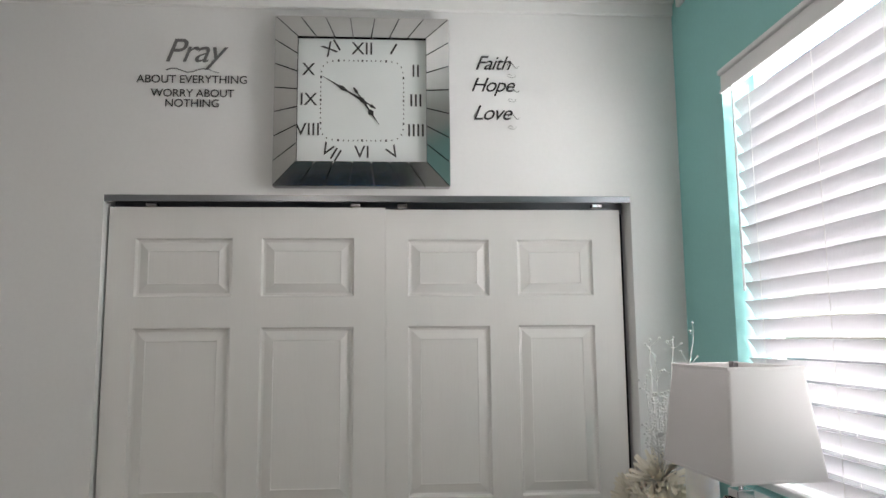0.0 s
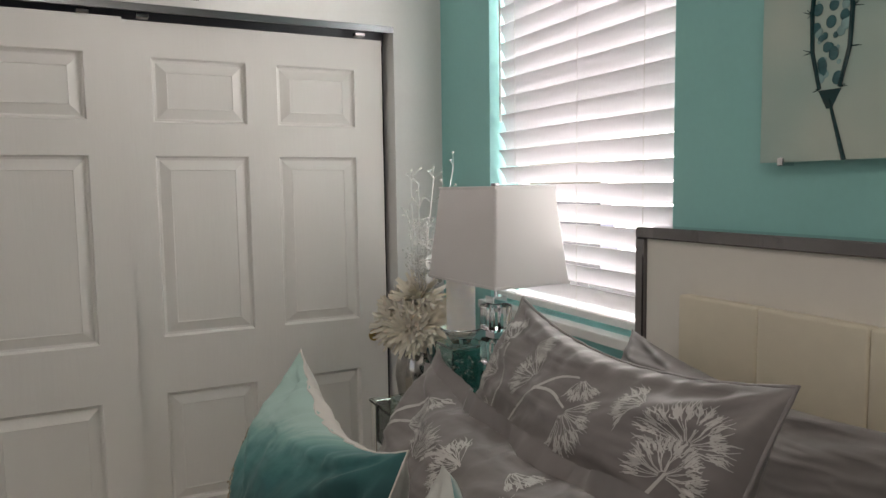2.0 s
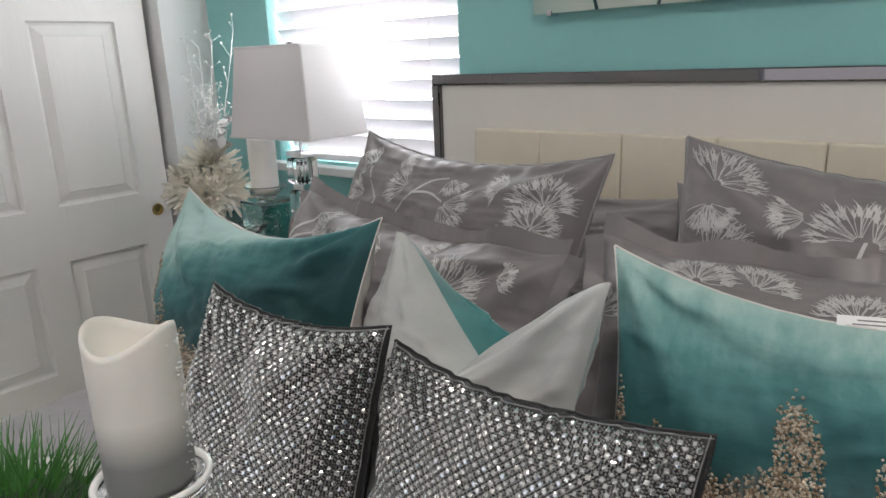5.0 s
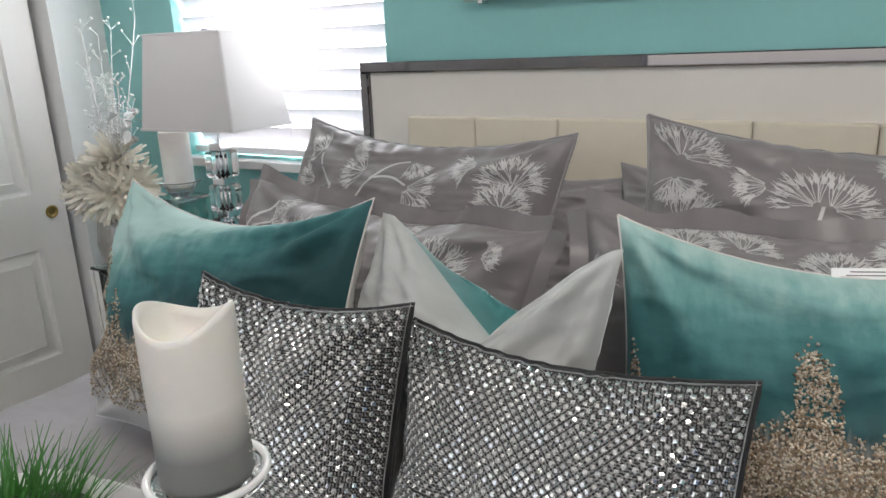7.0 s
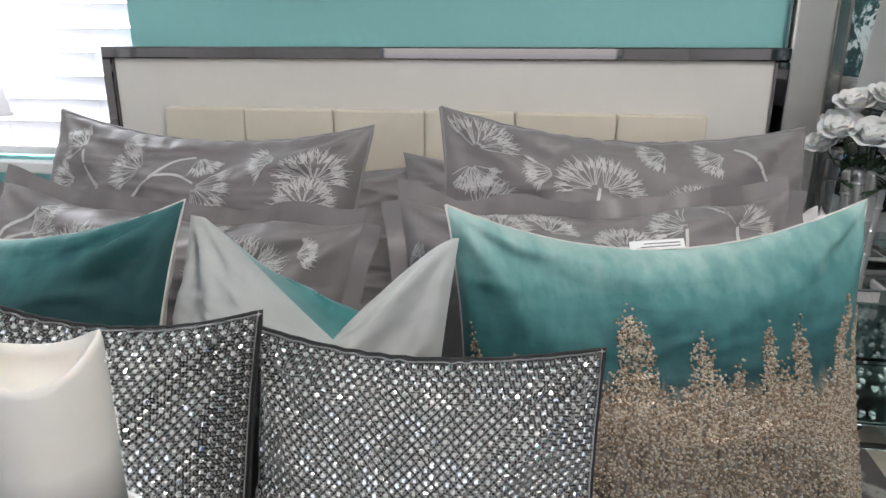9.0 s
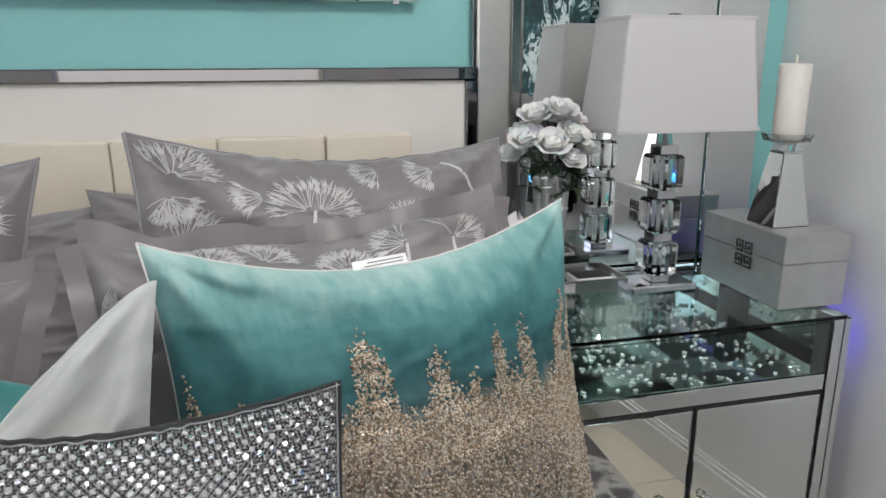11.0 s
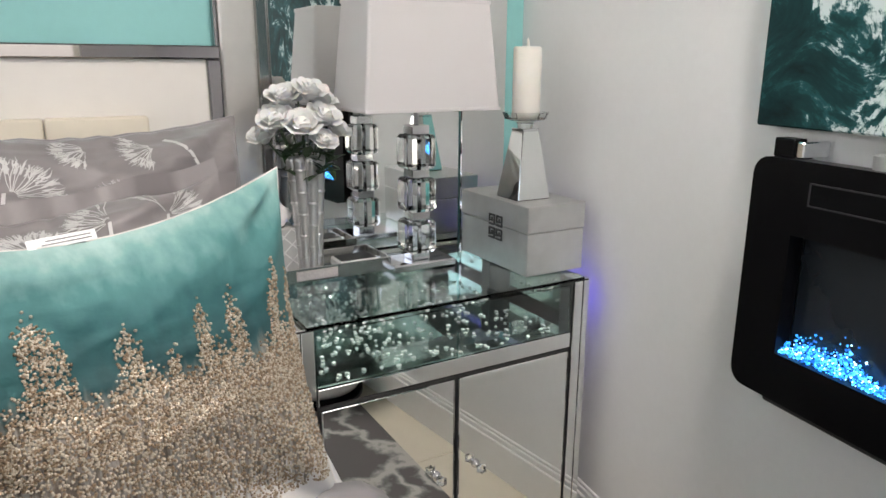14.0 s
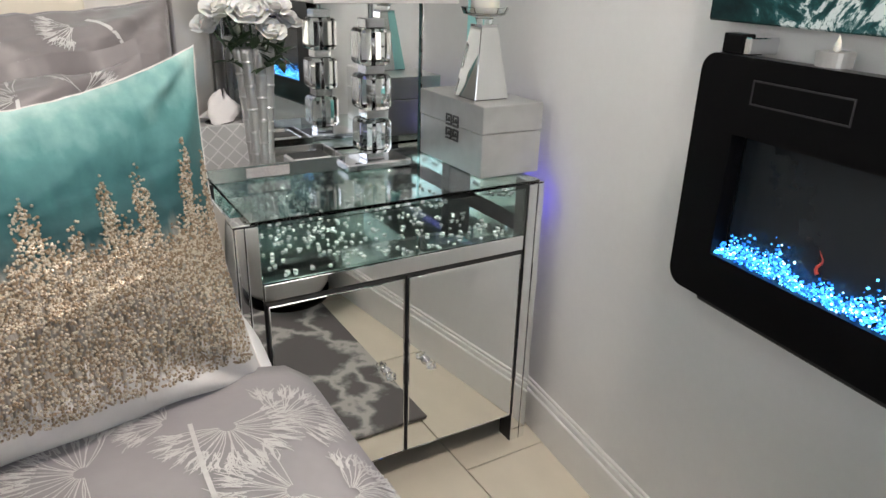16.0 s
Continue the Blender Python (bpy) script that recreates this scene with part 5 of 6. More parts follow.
def obelisk_candle(at, label):
    c = thing("candlestick", label, "candlestick", at)
    bm = bmesh.new()
    h, a, t = 0.165, 0.048, 0.024
    for side in range(4):
        r = Matrix.Rotation(side * math.pi / 2, 4, "Z")
        g = 0.002
        pts = [(-a + g, -a, 0.002), (a - g, -a, 0.002), (t - g, -t, h), (-t + g, -t, h)]
        bm2 = bmesh.new()
        f = [bm2.verts.new(r @ Vector(p)) for p in pts]
        k = [bm2.verts.new(r @ Vector((p[0], p[1] + 0.003, p[2]))) for p in pts]
        bm2.faces.new(f)
        bm2.faces.new(k[::-1])
        for i in range(4):
            bm2.faces.new((f[i], k[i], k[(i + 1) % 4], f[(i + 1) % 4]))
        part("mirror_facet", bm2, M_MIRROR, c)
    pts = [(-a, -a, 0), (a, -a, 0), (a, a, 0), (-a, a, 0)]
    lo = [bm.verts.new((p[0] * 0.96, p[1] * 0.96, 0)) for p in pts]
    hi = [bm.verts.new((p[0] * t / a * 0.96, p[1] * t / a * 0.96, h)) for p in pts]
    bm.faces.new(lo[::-1])
    bm.faces.new(hi)
    for i in range(4):
        bm.faces.new((lo[i], lo[(i + 1) % 4], hi[(i + 1) % 4], hi[i]))
    part("core", bm, M_INK, c)
    part("cap", box(-t, t, -t, t, h, h + 0.006, 0.001), M_CHROME, c)
    part("drip_dish", lathe([(0, h + 0.006), (0.018, h + 0.006), (0.022, h + 0.02), (0.05, h + 0.028), (0.057, h + 0.044), (0.053, h + 0.044), (0.046, h + 0.032), (0, h + 0.028)], 12), M_CRYSTAL, c, "scalloped crystal dish")
    part("pillar_candle", lathe([(0, h + 0.028), (0.033, h + 0.028), (0.034, h + 0.05), (0.034, h + 0.192), (0.031, h + 0.197), (0.024, h + 0.192), (0, h + 0.19)], 28), M_WAX, c, "ivory pillar candle", True)
    part("flame_tip", lathe([(0, h + 0.19), (0.004, h + 0.198), (0.003, h + 0.21), (0, h + 0.218)], 10), M_WAX, c, "moulded plastic flame", True)


obelisk_candle((3.533, -0.288, TOP + 0.168), "mirrored obelisk candlestick with ivory pillar candle")


def mirror_tray():
    t = thing("vanity_tray", "mirrored tray with glitter band on the nightstand", "tray", (3.04, -0.128, TOP))
    part("bottom", box(-0.165, 0.165, -0.065, 0.07, 0, 0.006), M_MIRROR, t)
    part("front_rim", box(-0.165, 0.165, -0.069, -0.065, 0, 0.034, 0.001), M_MIRROR_EDGE, t)
    part("back_rim", box(-0.165, 0.165, 0.07, 0.074, 0, 0.034, 0.001), M_MIRROR_EDGE, t)
    for x in (-0.169, 0.165):
        part("side_rim", box(x, x + 0.004, -0.069, 0.074, 0, 0.034, 0.001), M_MIRROR_EDGE, t)
    part("glitter_band", box(-0.07, 0.03, -0.0715, -0.0692, 0.006, 0.028), M_GREYFELT, t, "grey glitter band")
    d = thing("trinket_dish", "small white dish with jewellery inside the tray", "dish", (3.138, -0.135, TOP + 0.006))
    part("bowl", box(-0.05, 0.05, -0.035, 0.035, 0, 0.022, 0.004), M_WHITE_GLOSS, d)
    part("pad", box(-0.044, 0.044, -0.029, 0.029, 0.0221, 0.0235), mat("black_pad", (0.02, 0.02, 0.022), 0.5), d)


mirror_tray()


def tissue_box():
    t = thing("tissue_box", "pale grey tissue box with lattice print, tissue pulled up", "tissue box", (2.94, -0.115, TOP + 0.006))
    part("carton", box(-0.054, 0.054, -0.04, 0.04, 0, 0.115, 0.002), mat("grey_carton", (0.42, 0.42, 0.415), 0.6), t)
    line = mat("lattice_line", (0.62, 0.62, 0.61), 0.6)
    for face in range(2):
        bm = bmesh.new()
        for k in range(3):
            for j in range(3):
                cx, cz, r, q = -0.037 + 0.037 * k, 0.022 + 0.037 * j, 0.019, 0.0022
                for s0 in range(4):
                    a, b = radians(90 * s0), radians(90 * s0 + 90)
                    p0, p1 = (cx + r * math.cos(a), cz + r * math.sin(a)), (cx + r * math.cos(b), cz + r * math.sin(b))
                    vv = []
                    for p in (p0, p1):
                        for o in (-q, q):
                            y = -0.0406
                            vv.append((p[0], y, p[1] + o) if face == 0 else (-0.0546, p[0] * 0.7, p[1] + o))
                    q4 = [bm.verts.new(v) for v in (vv[0], vv[2], vv[3], vv[1])]
                    bm.faces.new(q4)
        part("lattice", bm, line, t, "white diamond lattice print")
    part("slot", lathe([(0, 0.1152), (0.032, 0.1152), (0.032, 0.1162), (0, 0.1162)], 24), M_INK, t)
    bm = bmesh.new()
    rnd = random.Random(3)
    nr = []
    for j in range(7):
        f = j / 6
        ring = []
        for i in range(18):
            a = 2 * math.pi * i / 18
            r = (0.034 * (1 - f) ** 0.7 + 0.004) * (1 + 0.35 * math.sin(3 * a + 1.3 * f * 4) + rnd.uniform(-0.12, 0.12))
            ring.append(bm.verts.new((r * math.cos(a) * 1.15 + 0.012 * f, r * math.sin(a) * 0.7, 0.117 + 0.06 * f + 0.012 * math.sin(2 * a + 1))))
        nr.append(ring)
    for a, b in zip(nr, nr[1:]):
        for i in range(18):
            bm.faces.new((a[i], a[(i + 1) % 18], b[(i + 1) % 18], b[i]))
    part("tissue", bm, M_TISSUE, t, "crumpled white tissue", True)


tissue_box()


def rose(bm, c, r, rnd, up):
    """A silk rose: rings of overlapping cupped petals."""
    up = up.normalized()
    a = up.orthogonal().normalized()
    b = up.cross(a)
    bmesh.ops.create_icosphere(bm, subdivisions=2, radius=r * 0.42, matrix=Matrix.Translation(c + up * r * 0.05))
    for ring, (n, rad, hgt, open_) in enumerate(((3, 0.22, 0.62, 0.1), (4, 0.42, 0.6, 0.25), (5, 0.64, 0.6, 0.4), (6, 0.84, 0.5, 0.62))):
        for k in range(n):
            t0 = 2 * math.pi * (k + 0.5 * ring) / n + rnd.uniform(-0.15, 0.15)
            w = 1.5 * math.pi / n
            grid = []
            for j in range(5):
                f = j / 4
                row = []
                for i in range(5):
                    g = -1 + i / 2
                    t = t0 + g * w * (0.55 + 0.55 * math.sin(math.pi * min(1, f * 0.9 + 0.1)))
                    rr = r * rad * (0.35 + 0.65 * f) * (1 + 0.12 * open_ * f * f)
                    hh = r * (hgt * f * (1.25 - 0.25 * g * g) - 0.16 * open_ * f ** 3 - 0.2)
                    row.append(bm.verts.new(c + (a * math.cos(t) + b * math.sin(t)) * rr + up * hh))
                grid.append(row)
            for j in range(4):
                for i in range(4):
                    bm.faces.new((grid[j][i], grid[j][i + 1], grid[j + 1][i + 1], grid[j + 1][i]))


def leaf(bm, p, d, ln, w):
    d = d.normalized()
    s = d.cross(Vector((0.1, 0.3, 1))).normalized()
    n = s.cross(d)
    pts = [(0, 0.0), (0.3, 0.8), (0.6, 1.0), (0.85, 0.55), (1, 0)]
    prev = None
    for f, q in pts:
        c = p + d * ln * f - n * ln * 0.25 * f * f
        cur = [bm.verts.new(c + s * w * q + n * w * 0.25 * q), bm.verts.new(c), bm.verts.new(c - s * w * q + n * w * 0.25 * q)]
        if prev:
            bm.faces.new((prev[0], prev[1], cur[1], cur[0]))
            bm.faces.new((prev[1], prev[2], cur[2], cur[1]))
        prev = cur


def rose_vase():
    at = (3.02, -0.15, TOP + 0.006)
    v = thing("flower_vase", "silver bamboo-stalk vase filled with white roses", "vase", at)
    n = 8
    for i in range(n):
        a = 2 * math.pi * i / n
        bm = bmesh.new()
        prof = []
        rnd = random.Random(i)
        for k in range(23):
            f = k / 22
            R = 0.021 + 0.014 * f ** 1.6
            prof.append((R * math.cos(a + 0.1 * math.sin(3 * f)), R * math.sin(a + 0.1 * math.sin(3 * f)), 0.282 * f))
        tube(bm, prof, 0.0098, 0.0132, 10)
        stalk = part("stalk", bm, M_SILVER_CERAMIC, v, "", True)
        for k in range(5):
            bm = bmesh.new()
            f = (k + 0.4 + 0.5 * (i % 2)) / 5.5
            R = 0.021 + 0.014 * f ** 1.6
            an = a + 0.1 * math.sin(3 * f)
            rr = 0.0098 + 0.0034 * f
            lathe([(rr * 0.98, 0.282 * f - 0.004), (rr * 1.24, 0.282 * f), (rr * 0.98, 0.282 * f + 0.004)], 10, (R * math.cos(an), R * math.sin(an)), bm)
            part("node_ring", bm, M_SILVER_CERAMIC, stalk, "", True)
    part("liner", lathe([(0, 0.002), (0.02, 0.002), (0.034, 0.272), (0, 0.268)], 20), M_SILVER_CERAMIC, v)
    rnd = random.Random(15)
    bml = bmesh.new()
    spots = [(-0.075, -0.035, 0.345, 0.040), (-0.02, -0.075, 0.335, 0.043), (0.045, -0.055, 0.35, 0.041), (0.085, -0.03, 0.32, 0.036), (-0.045, -0.01, 0.395, 0.040), (0.02, -0.02, 0.405, 0.041), (0.06, 0.005, 0.385, 0.036), (-0.10, 0.005, 0.31, 0.036), (0.0, 0.03, 0.40, 0.036), (-0.06, 0.035, 0.36, 0.034), (0.03, -0.085, 0.30, 0.033)]
    for x, y, z, r in spots:
        x, y = x * 0.86, y * 0.72
        c = Vector((x - 0.006, y, z + 0.016))
        bm = bmesh.new()
        rose(bm, c, r * 1.2, rnd, Vector((x * 5, y * 5 - 0.25, 0.8)))
        part("rose", bm, M_PETAL_W, v, "white silk rose", True)
        bm = bmesh.new()
        tube(bm, [(x * 0.2, y * 0.2, 0.26), (x * 0.7, y * 0.7, (z + 0.26) / 2), tuple(c)], 0.002, 0.002, 5)
        part("stem", bm, M_LEAF, v)
        for _ in range(6):
            leaf(bml, Vector((x * 0.6, y * 0.6, z - 0.06)), Vector((rnd.uniform(-1, 1), rnd.uniform(-1, 0.6), rnd.uniform(-0.3, 0.7))), rnd.uniform(0.035, 0.055), 0.011)
    tagged(part("leaves", bml, M_LEAF, v, "dark green silk leaves"), "", "", "", "stuff")


rose_vase()

# ---- things by the window ----
def mum(bm, c, r, up, rnd):
    """A chrysanthemum: many long narrow curling petals."""
    up = up.normalized()
    a = up.orthogonal().normalized()
    b = up.cross(a)
    for ring in range(7):
        f = ring / 6
        n = int(8 + 16 * f)
        for k in range(n):
            t = 2 * math.pi * (k + rnd.random() * 0.6) / n
            el = radians(82 - 92 * f + rnd.uniform(-9, 9))
            d = (a * math.cos(t) + b * math.sin(t)) * math.cos(el) + up * math.sin(el)
            s = d.cross(up)
            s = s.normalized() if s.length > 1e-4 else a
            ln = r * (0.62 + 0.42 * f) * rnd.uniform(0.85, 1.12)
            w = r * 0.055
            prev = None
            for j in range(5):
                g = j / 4
                p = c + d * ln * g + up * r * (0.16 * g * g if f > 0.4 else -0.05 * g)
                ww = w * (0.5 + 0.9 * math.sin(math.pi * min(0.93, 0.2 + 0.75 * g)))
                cur = [bm.verts.new(p + s * ww + up * ww * 0.5), bm.verts.new(p), bm.verts.new(p - s * ww + up * ww * 0.5)]
                if prev:
                    bm.faces.new((prev[0], prev[1], cur[1], cur[0]))
                    bm.faces.new((prev[1], prev[2], cur[2], cur[1]))
                prev = cur


def tall_vase():
    v = thing("floor_vase", "tall silver vase with cream chrysanthemums and frosted twigs", "vase", (0.283, -0.235, 0))
    part("body", lathe([(0, 0), (0.10, 0), (0.105, 0.01), (0.08, 0.10), (0.072, 0.35), (0.08, 0.6), (0.095, 0.70), (0.085, 0.78), (0.06, 0.815), (0.066, 0.83), (0.058, 0.828), (0.052, 0.81), (0, 0.80)], 36), mat("dark_mercury_glass", (0.36, 0.35, 0.34), 0.14, 0.95, grain=0.4, scale=14), v, "mercury silver vase body", True)
    rnd = random.Random(31)
    for x, y, z, r, u in ((0.0, -0.075, 0.90, 0.115, (0.4, -1, 0.4)), (0.03, -0.02, 0.985, 0.11, (0.35, -0.6, 0.9)), (0.09, -0.01, 0.90, 0.105, (0.9, -0.5, 0.4)), (-0.06, -0.06, 0.91, 0.11, (-0.6, -0.8, 0.45)), (0.08, -0.07, 0.885, 0.10, (0.8, -0.8, 0.2))):
        bm = bmesh.new()
        mum(bm, Vector((x, y, z)), r, Vector(u), rnd)
        fl = part("chrysanthemum", bm, M_PETAL_C, v, "cream silk chrysanthemum", True)
        bm = bmesh.new()
        tube(bm, [(0, 0, 0.80), (x * 0.6, y * 0.6, 0.86), (x, y, z)], 0.003, 0.003, 5)
        part("stem", bm, M_LEAF, v)
    for k in range(26):
        a = rnd.uniform(0, 2 * math.pi)
        tilt = rnd.uniform(0.05, 0.30)
        h = rnd.uniform(0.28, 0.48) if k > 3 else rnd.uniform(0.58, 0.66)
        dx, dy = math.cos(a) * tilt + 0.05, math.sin(a) * tilt * 0.5 + 0.02
        pts = [(dx * f * h + 0.008 * math.sin(5 * f + k), dy * f * h, 0.81 + h * f) for f in [i / 7 for i in range(8)]]
        bm = bmesh.new()
        tube(bm, pts, 0.0028, 0.0012, 5)
        for _ in range(11):
            i = rnd.randrange(3, 8)
            p = Vector(pts[i])
            d = Vector((rnd.uniform(-1, 1), rnd.uniform(-1, 1), rnd.uniform(0.4, 1.2))).normalized() * rnd.uniform(0.02, 0.06)
            tube(bm, [tuple(p), tuple(p + d)], 0.001, 0.0006, 4)
            bmesh.ops.create_icosphere(bm, subdivisions=1, radius=0.0042, matrix=Matrix.Translation(p + d))
        part("twig", bm, M_TWIG, v, "glittery frosted twig")
    for k in range(14):
        bm = bmesh.new()
        x, y, z = rnd.uniform(0.02, 0.16), rnd.uniform(-0.02, 0.06), rnd.uniform(1.0, 1.16)
        leaf(bm, Vector((x, y, z)), Vector((rnd.uniform(-1, 1), -0.3, rnd.uniform(-0.4, 0.8))), 0.05, 0.014)
        part("frosted_leaf", bm, M_TWIG, v)


tall_vase()


def crystal_candle_box():
    top1 = 0.71
    c = thing("candle_holder", "teal glass cube candle holder filled with crystals", "candle holder", (0.625, -0.245, top1))
    part("mirror_core", box(-0.05, 0.05, -0.05, 0.05, 0.004, 0.16), mat("teal_mirror", (0.10, 0.36, 0.34), 0.15, 0.9, grain=0.2), c, "teal mirrored core")
    for sx, sy in ((-1, 0), (1, 0), (0, -1), (0, 1)):
        bx = (0.062 * sx - (0.002 if sx else 0.062), 0.062 * sx + (0.002 if sx else 0.062))
        by = (0.062 * sy - (0.002 if sy else 0.062), 0.062 * sy + (0.002 if sy else 0.062))
        g = part("glass_wall", box(bx[0], bx[1], by[0], by[1], 0, 0.17), M_GREEN_GLASS, c)
        g.visible_shadow = False
    rnd = random.Random(8)
    bm = bmesh.new()
    for _ in range(170):
        s = rnd.randrange(4)
        a, z = rnd.uniform(-0.05, 0.05), rnd.uniform(0.01, 0.155)
        x, y = ((a, -0.055), (a, 0.055), (-0.055, a), (0.055, a))[s]
        bmesh.ops.create_icosphere(bm, subdivisions=1, radius=rnd.uniform(0.0025, 0.005), matrix=Matrix.Translation((x, y, z)))
    tagged(part("crystals", bm, M_GEM, c, "loose sparkling crystals"), "", "", "", "stuff")
    part("lid_plate", box(-0.064, 0.064, -0.064, 0.064, 0.17, 0.178, 0.001), M_GREEN_GLASS, c)
    part("drip_dish", lathe([(0, 0.178), (0.03, 0.178), (0.05, 0.206), (0.07, 0.225), (0.066, 0.227), (0.049, 0.21), (0, 0.206)], 14), M_CRYSTAL, c, "scalloped crystal dish")
    part("pillar_candle", lathe([(0, 0.207), (0.045, 0.207), (0.046, 0.22), (0.046, 0.38), (0.043, 0.385), (0.034, 0.375), (0, 0.368)], 28), M_WAX2, c, "white pillar candle", True)


crystal_candle_box()
cd = thing("crystal_dish", "small scalloped crystal dish beside the lamp", "dish", (0.69, -0.36, 0.71))
part("bowl", lathe([(0, 0), (0.03, 0), (0.02, 0.012), (0.02, 0.09), (0.045, 0.105), (0.06, 0.125), (0.056, 0.126), (0.04, 0.11), (0, 0.1)], 12), M_CRYSTAL, cd)

# ---- tray on the bed ----
BZ = 0.79
tr = thing("serving_tray", "white scalloped serving tray lying on the duvet", "tray", (1.92, -1.42, BZ))
bm = bmesh.new()
n = 48
rings = []
for f, z in ((0.0, 0.004), (0.9, 0.004), (0.97, 0.012), (1.0, 0.03), (1.02, 0.03), (0.99, 0.004), (0.92, 0.0), (0.0, 0.0)):
    rings.append([bm.verts.new((0.32 * f * (1 + 0.03 * math.cos(12 * 2 * math.pi * i / n)) * math.cos(2 * math.pi * i / n), 0.155 * f * (1 + 0.03 * math.cos(12 * 2 * math.pi * i / n)) * math.sin(2 * math.pi * i / n), z)) for i in range(n)])
for a, b in zip(rings[1:-1], rings[2:-1]):
    for i in range(n):
        bm.faces.new((a[i], a[(i + 1) % n], b[(i + 1) % n], b[i]))
bm.faces.new(rings[1])
bm.faces.new(rings[6][::-1])
for r in (rings[0], rings[7]):
    bmesh.ops.delete(bm, geom=r, context="VERTS")
part("dish", bm, M_WHITE_GLOSS, tr)


def two_tone_wax(lo, hi):
    """Wax that blends by height from grey at the foot to ivory above."""
    m = mat("grey_to_ivory_wax", (0.74, 0.72, 0.67), 0.5, grain=0.06, scale=30, subsurface=0.3, bump=0.25, bump_scale=60)
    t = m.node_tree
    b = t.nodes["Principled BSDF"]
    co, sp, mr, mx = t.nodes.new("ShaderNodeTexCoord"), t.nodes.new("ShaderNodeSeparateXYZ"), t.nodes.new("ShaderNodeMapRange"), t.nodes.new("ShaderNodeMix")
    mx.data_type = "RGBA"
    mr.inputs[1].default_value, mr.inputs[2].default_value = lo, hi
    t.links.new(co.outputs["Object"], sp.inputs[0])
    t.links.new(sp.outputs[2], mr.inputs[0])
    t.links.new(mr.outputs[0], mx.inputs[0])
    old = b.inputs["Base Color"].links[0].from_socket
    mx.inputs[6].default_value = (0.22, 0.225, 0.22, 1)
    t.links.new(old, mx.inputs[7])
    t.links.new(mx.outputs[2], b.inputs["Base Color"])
    return m


def bed_candle():
    c = thing("candle_holder", "white pillar candle with wavy rim on a glass holder", "candle holder", (2.095, -1.394, BZ + 0.005))
    z0 = 0.205
    part("glass_stand", lathe([(0, 0), (0.055, 0), (0.052, 0.008), (0.018, 0.02), (0.014, 0.06), (0.026, 0.08), (0.014, 0.10), (0.018, z0 - 0.03), (0.036, z0 - 0.01), (0.043, z0 - 0.004), (0.0445, z0 + 0.0008), (0.0415, z0 + 0.0008), (0.039, z0 - 0.002), (0, z0 - 0.003)], 32), M_CRYSTAL, c, "clear glass stand with wide lip", True)
    # the clear rim's bright highlight, modelled as a white gloss ring
    part("rim_highlight", lathe([(0.0405, z0 + 0.004), (0.0425, z0 + 0.0075), (0.0455, z0 + 0.0075), (0.047, z0 + 0.005), (0.0455, z0 + 0.002), (0.042, z0 + 0.001), (0.0405, z0 + 0.004)], 48), M_WHITE_GLOSS, c, "white ring standing for the highlight on the glass rim", True)
    bm = bmesh.new()
    n = 40
    prof = [(0.0, 0.0, 0), (0.0335, 0.0, 0), (0.0345, 0.006, 0), (0.0342, 0.04, 0), (0.0345, 0.08, 0.4), (0.0343, 0.124, 1), (0.0335, 0.129, 1), (0.0312, 0.129, 1), (0.0295, 0.122, 1), (0.0275, 0.106, 0.6), (0.018, 0.1, 0.2), (0, 0.098, 0)]
    rings = []
    for r, z, wv in prof:
        rings.append([bm.verts.new((max(r, 0.0004) * math.cos(2 * math.pi * i / n), max(r, 0.0004) * math.sin(2 * math.pi * i / n), z0 + 0.002 + z + wv * 0.008 * math.sin(2 * 2 * math.pi * i / n + 0.6))) for i in range(n)])
    for a, b in zip(rings, rings[1:]):
        for i in range(n):
            bm.faces.new((a[i], a[(i + 1) % n], b[(i + 1) % n], b[i]))
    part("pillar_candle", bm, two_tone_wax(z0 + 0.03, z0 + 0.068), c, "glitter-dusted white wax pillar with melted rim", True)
    rnd = random.Random(5)
    bm = bmesh.new()
    for _ in range(90):
        a, z = rnd.gauss(0.75, 0.12), rnd.uniform(0.01, 0.124)
        bmesh.ops.create_icosphere(bm, subdivisions=1, radius=rnd.uniform(0.0005, 0.0011), matrix=Matrix.Translation((0.0348 * math.cos(a), 0.0348 * math.sin(a), z0 + z)))
    tagged(part("glitter", bm, M_PETAL_W, c), "", "", "", "stuff")


bed_candle()


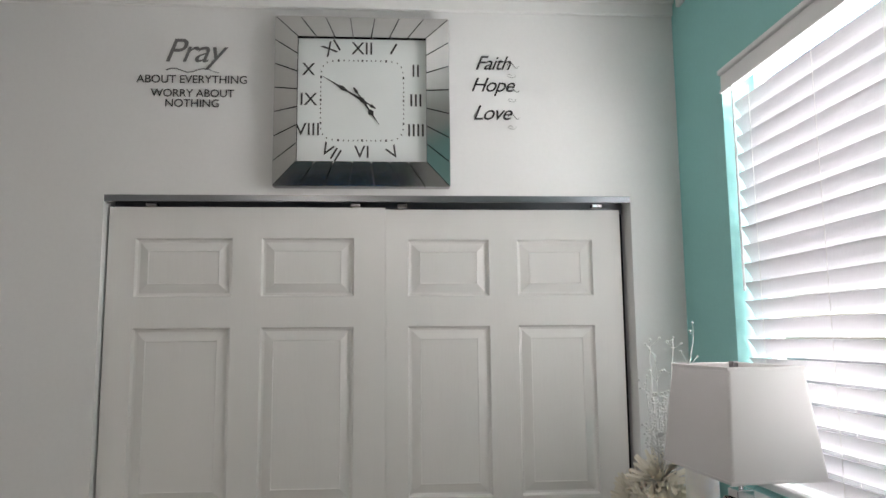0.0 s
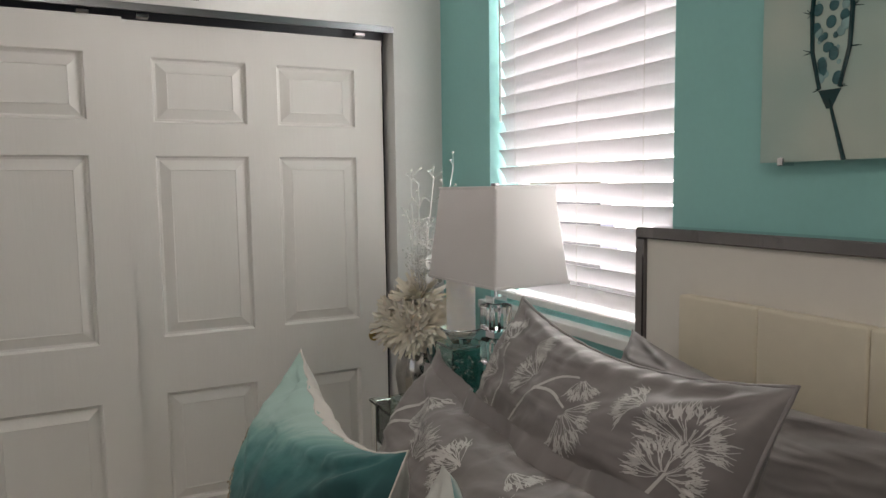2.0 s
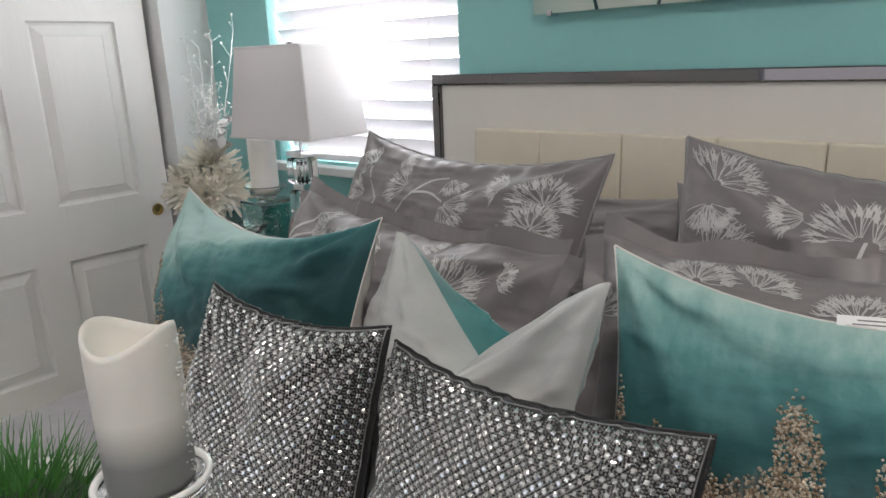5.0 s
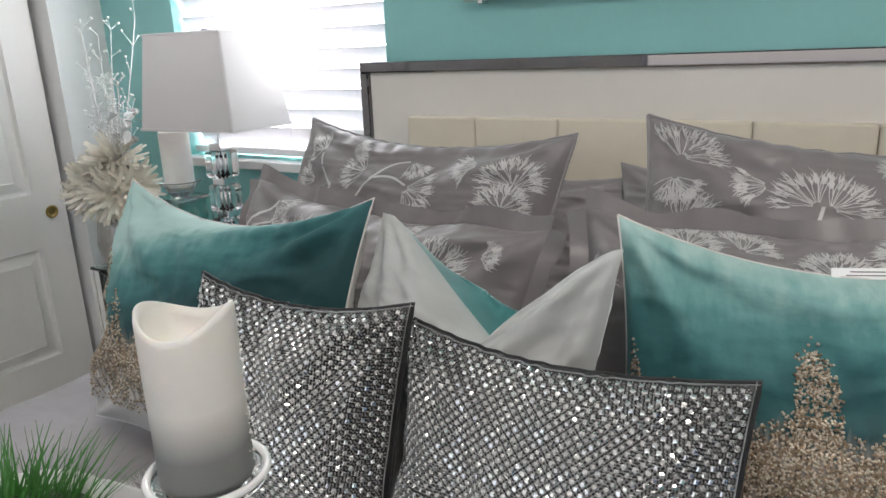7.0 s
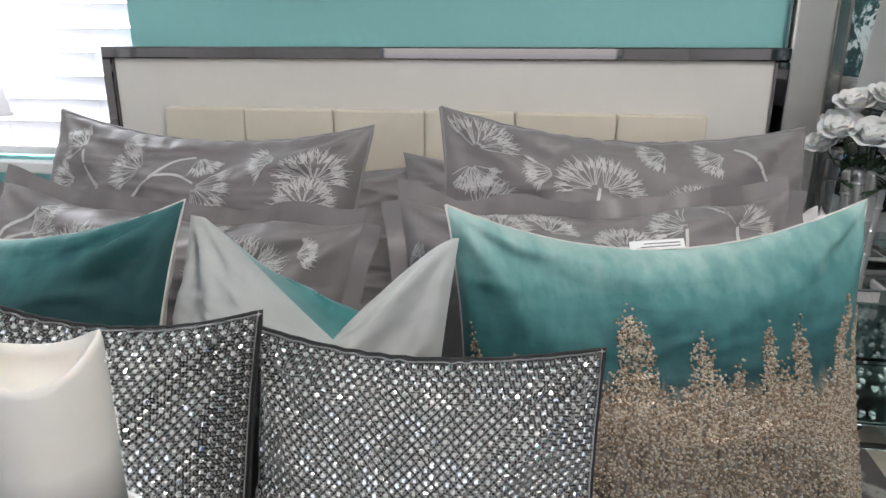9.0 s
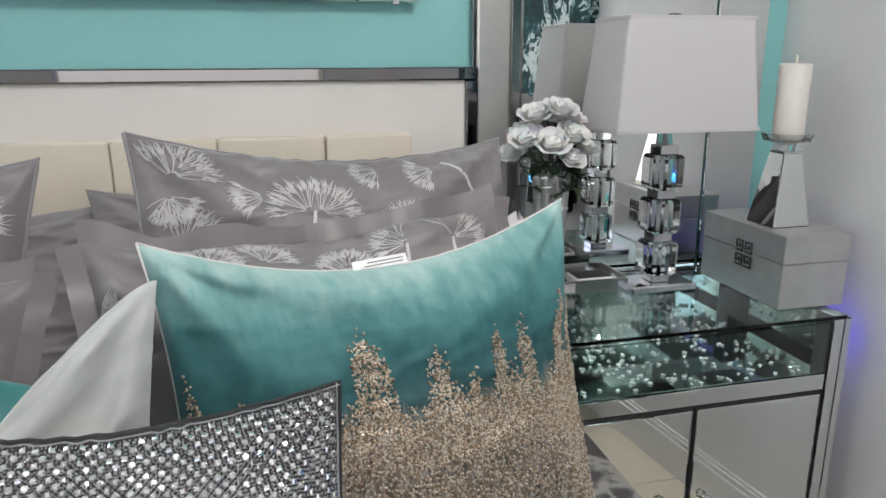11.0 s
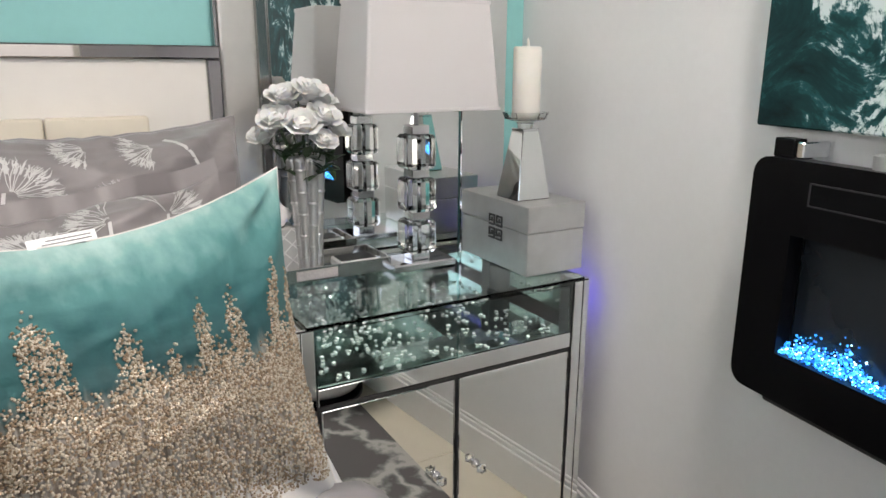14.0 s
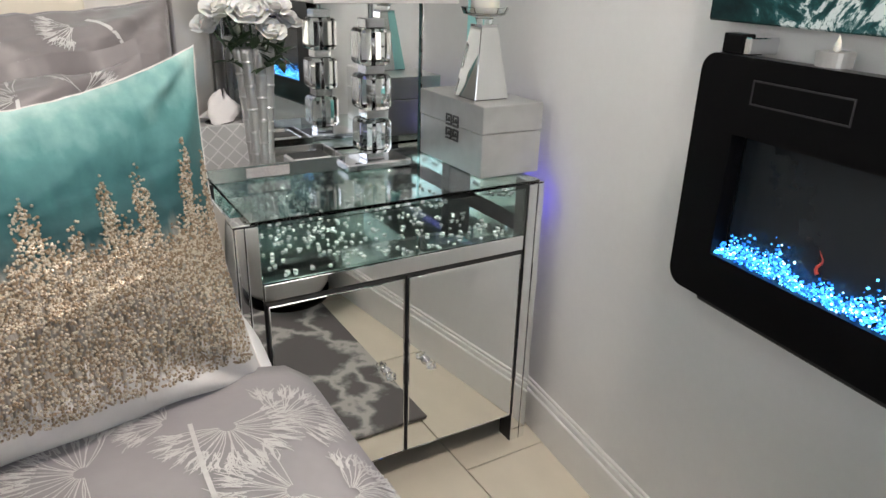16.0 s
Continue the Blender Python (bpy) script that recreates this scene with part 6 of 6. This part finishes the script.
def grass_pot():
    p = thing("grass_plant", "artificial green grass tuft in a white bowl", "plant", (1.80, -1.425, BZ + 0.005))
    part("bowl", lathe([(0, 0), (0.05, 0), (0.085, 0.02), (0.105, 0.07), (0.10, 0.072), (0.08, 0.03), (0, 0.028)], 32), M_WHITE_GLOSS, p, "", True)
    part("moss", lathe([(0, 0.03), (0.09, 0.055), (0.06, 0.068), (0, 0.072)], 24), M_LEAF, p, "", True)
    rnd = random.Random(12)
    vs, fs = [], []
    for _ in range(420):
        r, a = 0.085 * math.sqrt(rnd.random()), rnd.uniform(0, 2 * math.pi)
        b = Vector((r * math.cos(a), r * math.sin(a), 0.055))
        d = Vector((b.x * 6 + rnd.uniform(-0.35, 0.35), b.y * 6 + rnd.uniform(-0.35, 0.35), 1.0)).normalized()
        ln, w = rnd.uniform(0.045, 0.085), rnd.uniform(0.0012, 0.0024)
        s = d.cross(Vector((math.cos(a), math.sin(a), 0.2))).normalized()
        k = len(vs)
        for f in (0, 0.4, 0.75, 1.0):
            c = b + d * ln * f + Vector((d.x, d.y, 0)) * ln * 0.5 * f * f
            ww = w * (1 - f) + 0.0002
            vs += [c + s * ww, c - s * ww]
        fs += [(k + 2 * i, k + 2 * i + 1, k + 2 * i + 3, k + 2 * i + 2) for i in range(3)]
    me = bpy.data.meshes.new("grass_cover")
    me.from_pydata(vs, [], fs)
    tagged(part_mesh("grass_cover", me, M_GRASS, p, "thin green plastic blades"), "", "", "", "stuff")


grass_pot()

# ---- small things by the fireplace ----
cl = thing("small_clock_charger", "small black square gadget on the fireplace ledge", "gadget", (W - 0.055, -1.0, 1.102))
cl.matrix_world = SKEW @ cl.matrix_world
part("case", box(-0.014, 0.014, -0.02, 0.02, 0, 0.03, 0.002), M_BLACK, cl)
part("bracket", box(-0.01, 0.05, -0.034, -0.021, 0, 0.026, 0.002), M_CHROME, cl)
tea = thing("tealight", "silver glitter tealight on the fireplace ledge", "candle", (W - 0.045, -1.166, 1.102))
tea.matrix_world = SKEW @ tea.matrix_world
part("cup", lathe([(0, 0), (0.024, 0), (0.025, 0.02), (0.022, 0.021), (0, 0.018)], 24), M_SILVER_LEAF, tea)
part("flame_tip", lathe([(0, 0.018), (0.005, 0.022), (0.004, 0.032), (0, 0.042)], 10), M_WAX, tea, "", True)
st = thing("plush_stool", "round stool with white body and teal plush seat", "stool", (3.325, -1.62, 0.012))
part("foot", lathe([(0, 0), (0.165, 0), (0.165, 0.035), (0, 0.035)], 40), M_BLACK, st, "black round foot", True)
part("drum", lathe([(0, 0.035), (0.15, 0.035), (0.165, 0.06), (0.172, 0.2), (0.165, 0.43), (0, 0.44)], 40), M_WHITE_GLOSS, st, "white drum body", True)
part("seat", lathe([(0, 0.43), (0.15, 0.43), (0.172, 0.46), (0.178, 0.53), (0.17, 0.60), (0.13, 0.64), (0, 0.655)], 36), M_POUF, st, "teal plush seat", True)
# glowing disc added on the unseen ceiling to go with the fill light
cf = thing("ceiling_fill_disc", "round white glowing disc added on the ceiling, out of view", "ceiling light", (3.0, -1.75, CEIL))
part("glow_disc", lathe([(0, -0.055), (0.12, -0.05), (0.17, -0.035), (0.19, -0.012), (0.19, -0.001), (0, -0.001)], 40), glow_mat("ceiling_fill_glow", (1.0, 0.95, 0.88), 3.0), cf, "", True)


# ---- rug ----
def rug_mat():
    m = bpy.data.materials.new("marble_rug")
    m.use_nodes = True
    t = m.node_tree
    b = t.nodes["Principled BSDF"]
    b.inputs["Roughness"].default_value = 0.9
    co, n0, v, cr = t.nodes.new("ShaderNodeTexCoord"), t.nodes.new("ShaderNodeTexNoise"), t.nodes.new("ShaderNodeTexVoronoi"), t.nodes.new("ShaderNodeValToRGB")
    n0.inputs["Scale"].default_value, n0.inputs["Detail"].default_value = 4.0, 8
    mx = t.nodes.new("ShaderNodeMix")
    mx.data_type = "VECTOR"
    mx.inputs[0].default_value = 0.33
    t.links.new(co.outputs["Object"], n0.inputs["Vector"])
    t.links.new(co.outputs["Object"], mx.inputs[4])
    t.links.new(n0.outputs["Color"], mx.inputs[5])
    v.feature = "DISTANCE_TO_EDGE"
    v.inputs["Scale"].default_value = 4.2
    t.links.new(mx.outputs[1], v.inputs["Vector"])
    t.links.new(v.outputs["Distance"], cr.inputs[0])
    e = cr.color_ramp.elements
    e[0].position, e[0].color = 0.02, (0.44, 0.42, 0.40, 1)
    e[1].position, e[1].color = 0.085, (0.115, 0.108, 0.108, 1)
    x = e.new(0.05)
    x.color = (0.22, 0.225, 0.22, 1)
    t.links.new(cr.outputs[0], b.inputs["Base Color"])
    return m


rug = tagged(part("rug", box(2.62, 3.42, -2.0, -0.655, 0.0015, 0.012, 0.004), rug_mat()), "grey rug with pale marble veins beside the bed", "rug")

# ---- floor tiles ----
M_TILE = mat("cream_porcelain", (0.62, 0.57, 0.47), 0.32, grain=0.06, scale=9, big=2.5)
tile_me = bpy.data.meshes.new("tile")
bm = box(0.0, 0.5, 0.0, 0.5, -0.006, 0.0, 0.0018)
bm.to_mesh(tile_me)
bm.free()
tile_me.materials.append(M_TILE)
floor_ob = bpy.data.objects["floor"]
for i in range(-8, 1):
    for j in range(-9, 1):
        x, y = 3.402 + 0.503 * i, -0.50 + 0.503 * j + (0.24 if i % 2 else 0.0)
        if x < -0.6 or y < BACK - 0.45:
            continue
        o = new("tile", tile_me)
        o.parent = floor_ob
        o.location = (x, y, 0)
        if y > -0.5:
            o.scale = (1, min(1.0, (0.0 - y) / 0.5), 1)
        if x + 0.5 > W:
            o.scale = ((W - x) / 0.5, o.scale[1], 1)
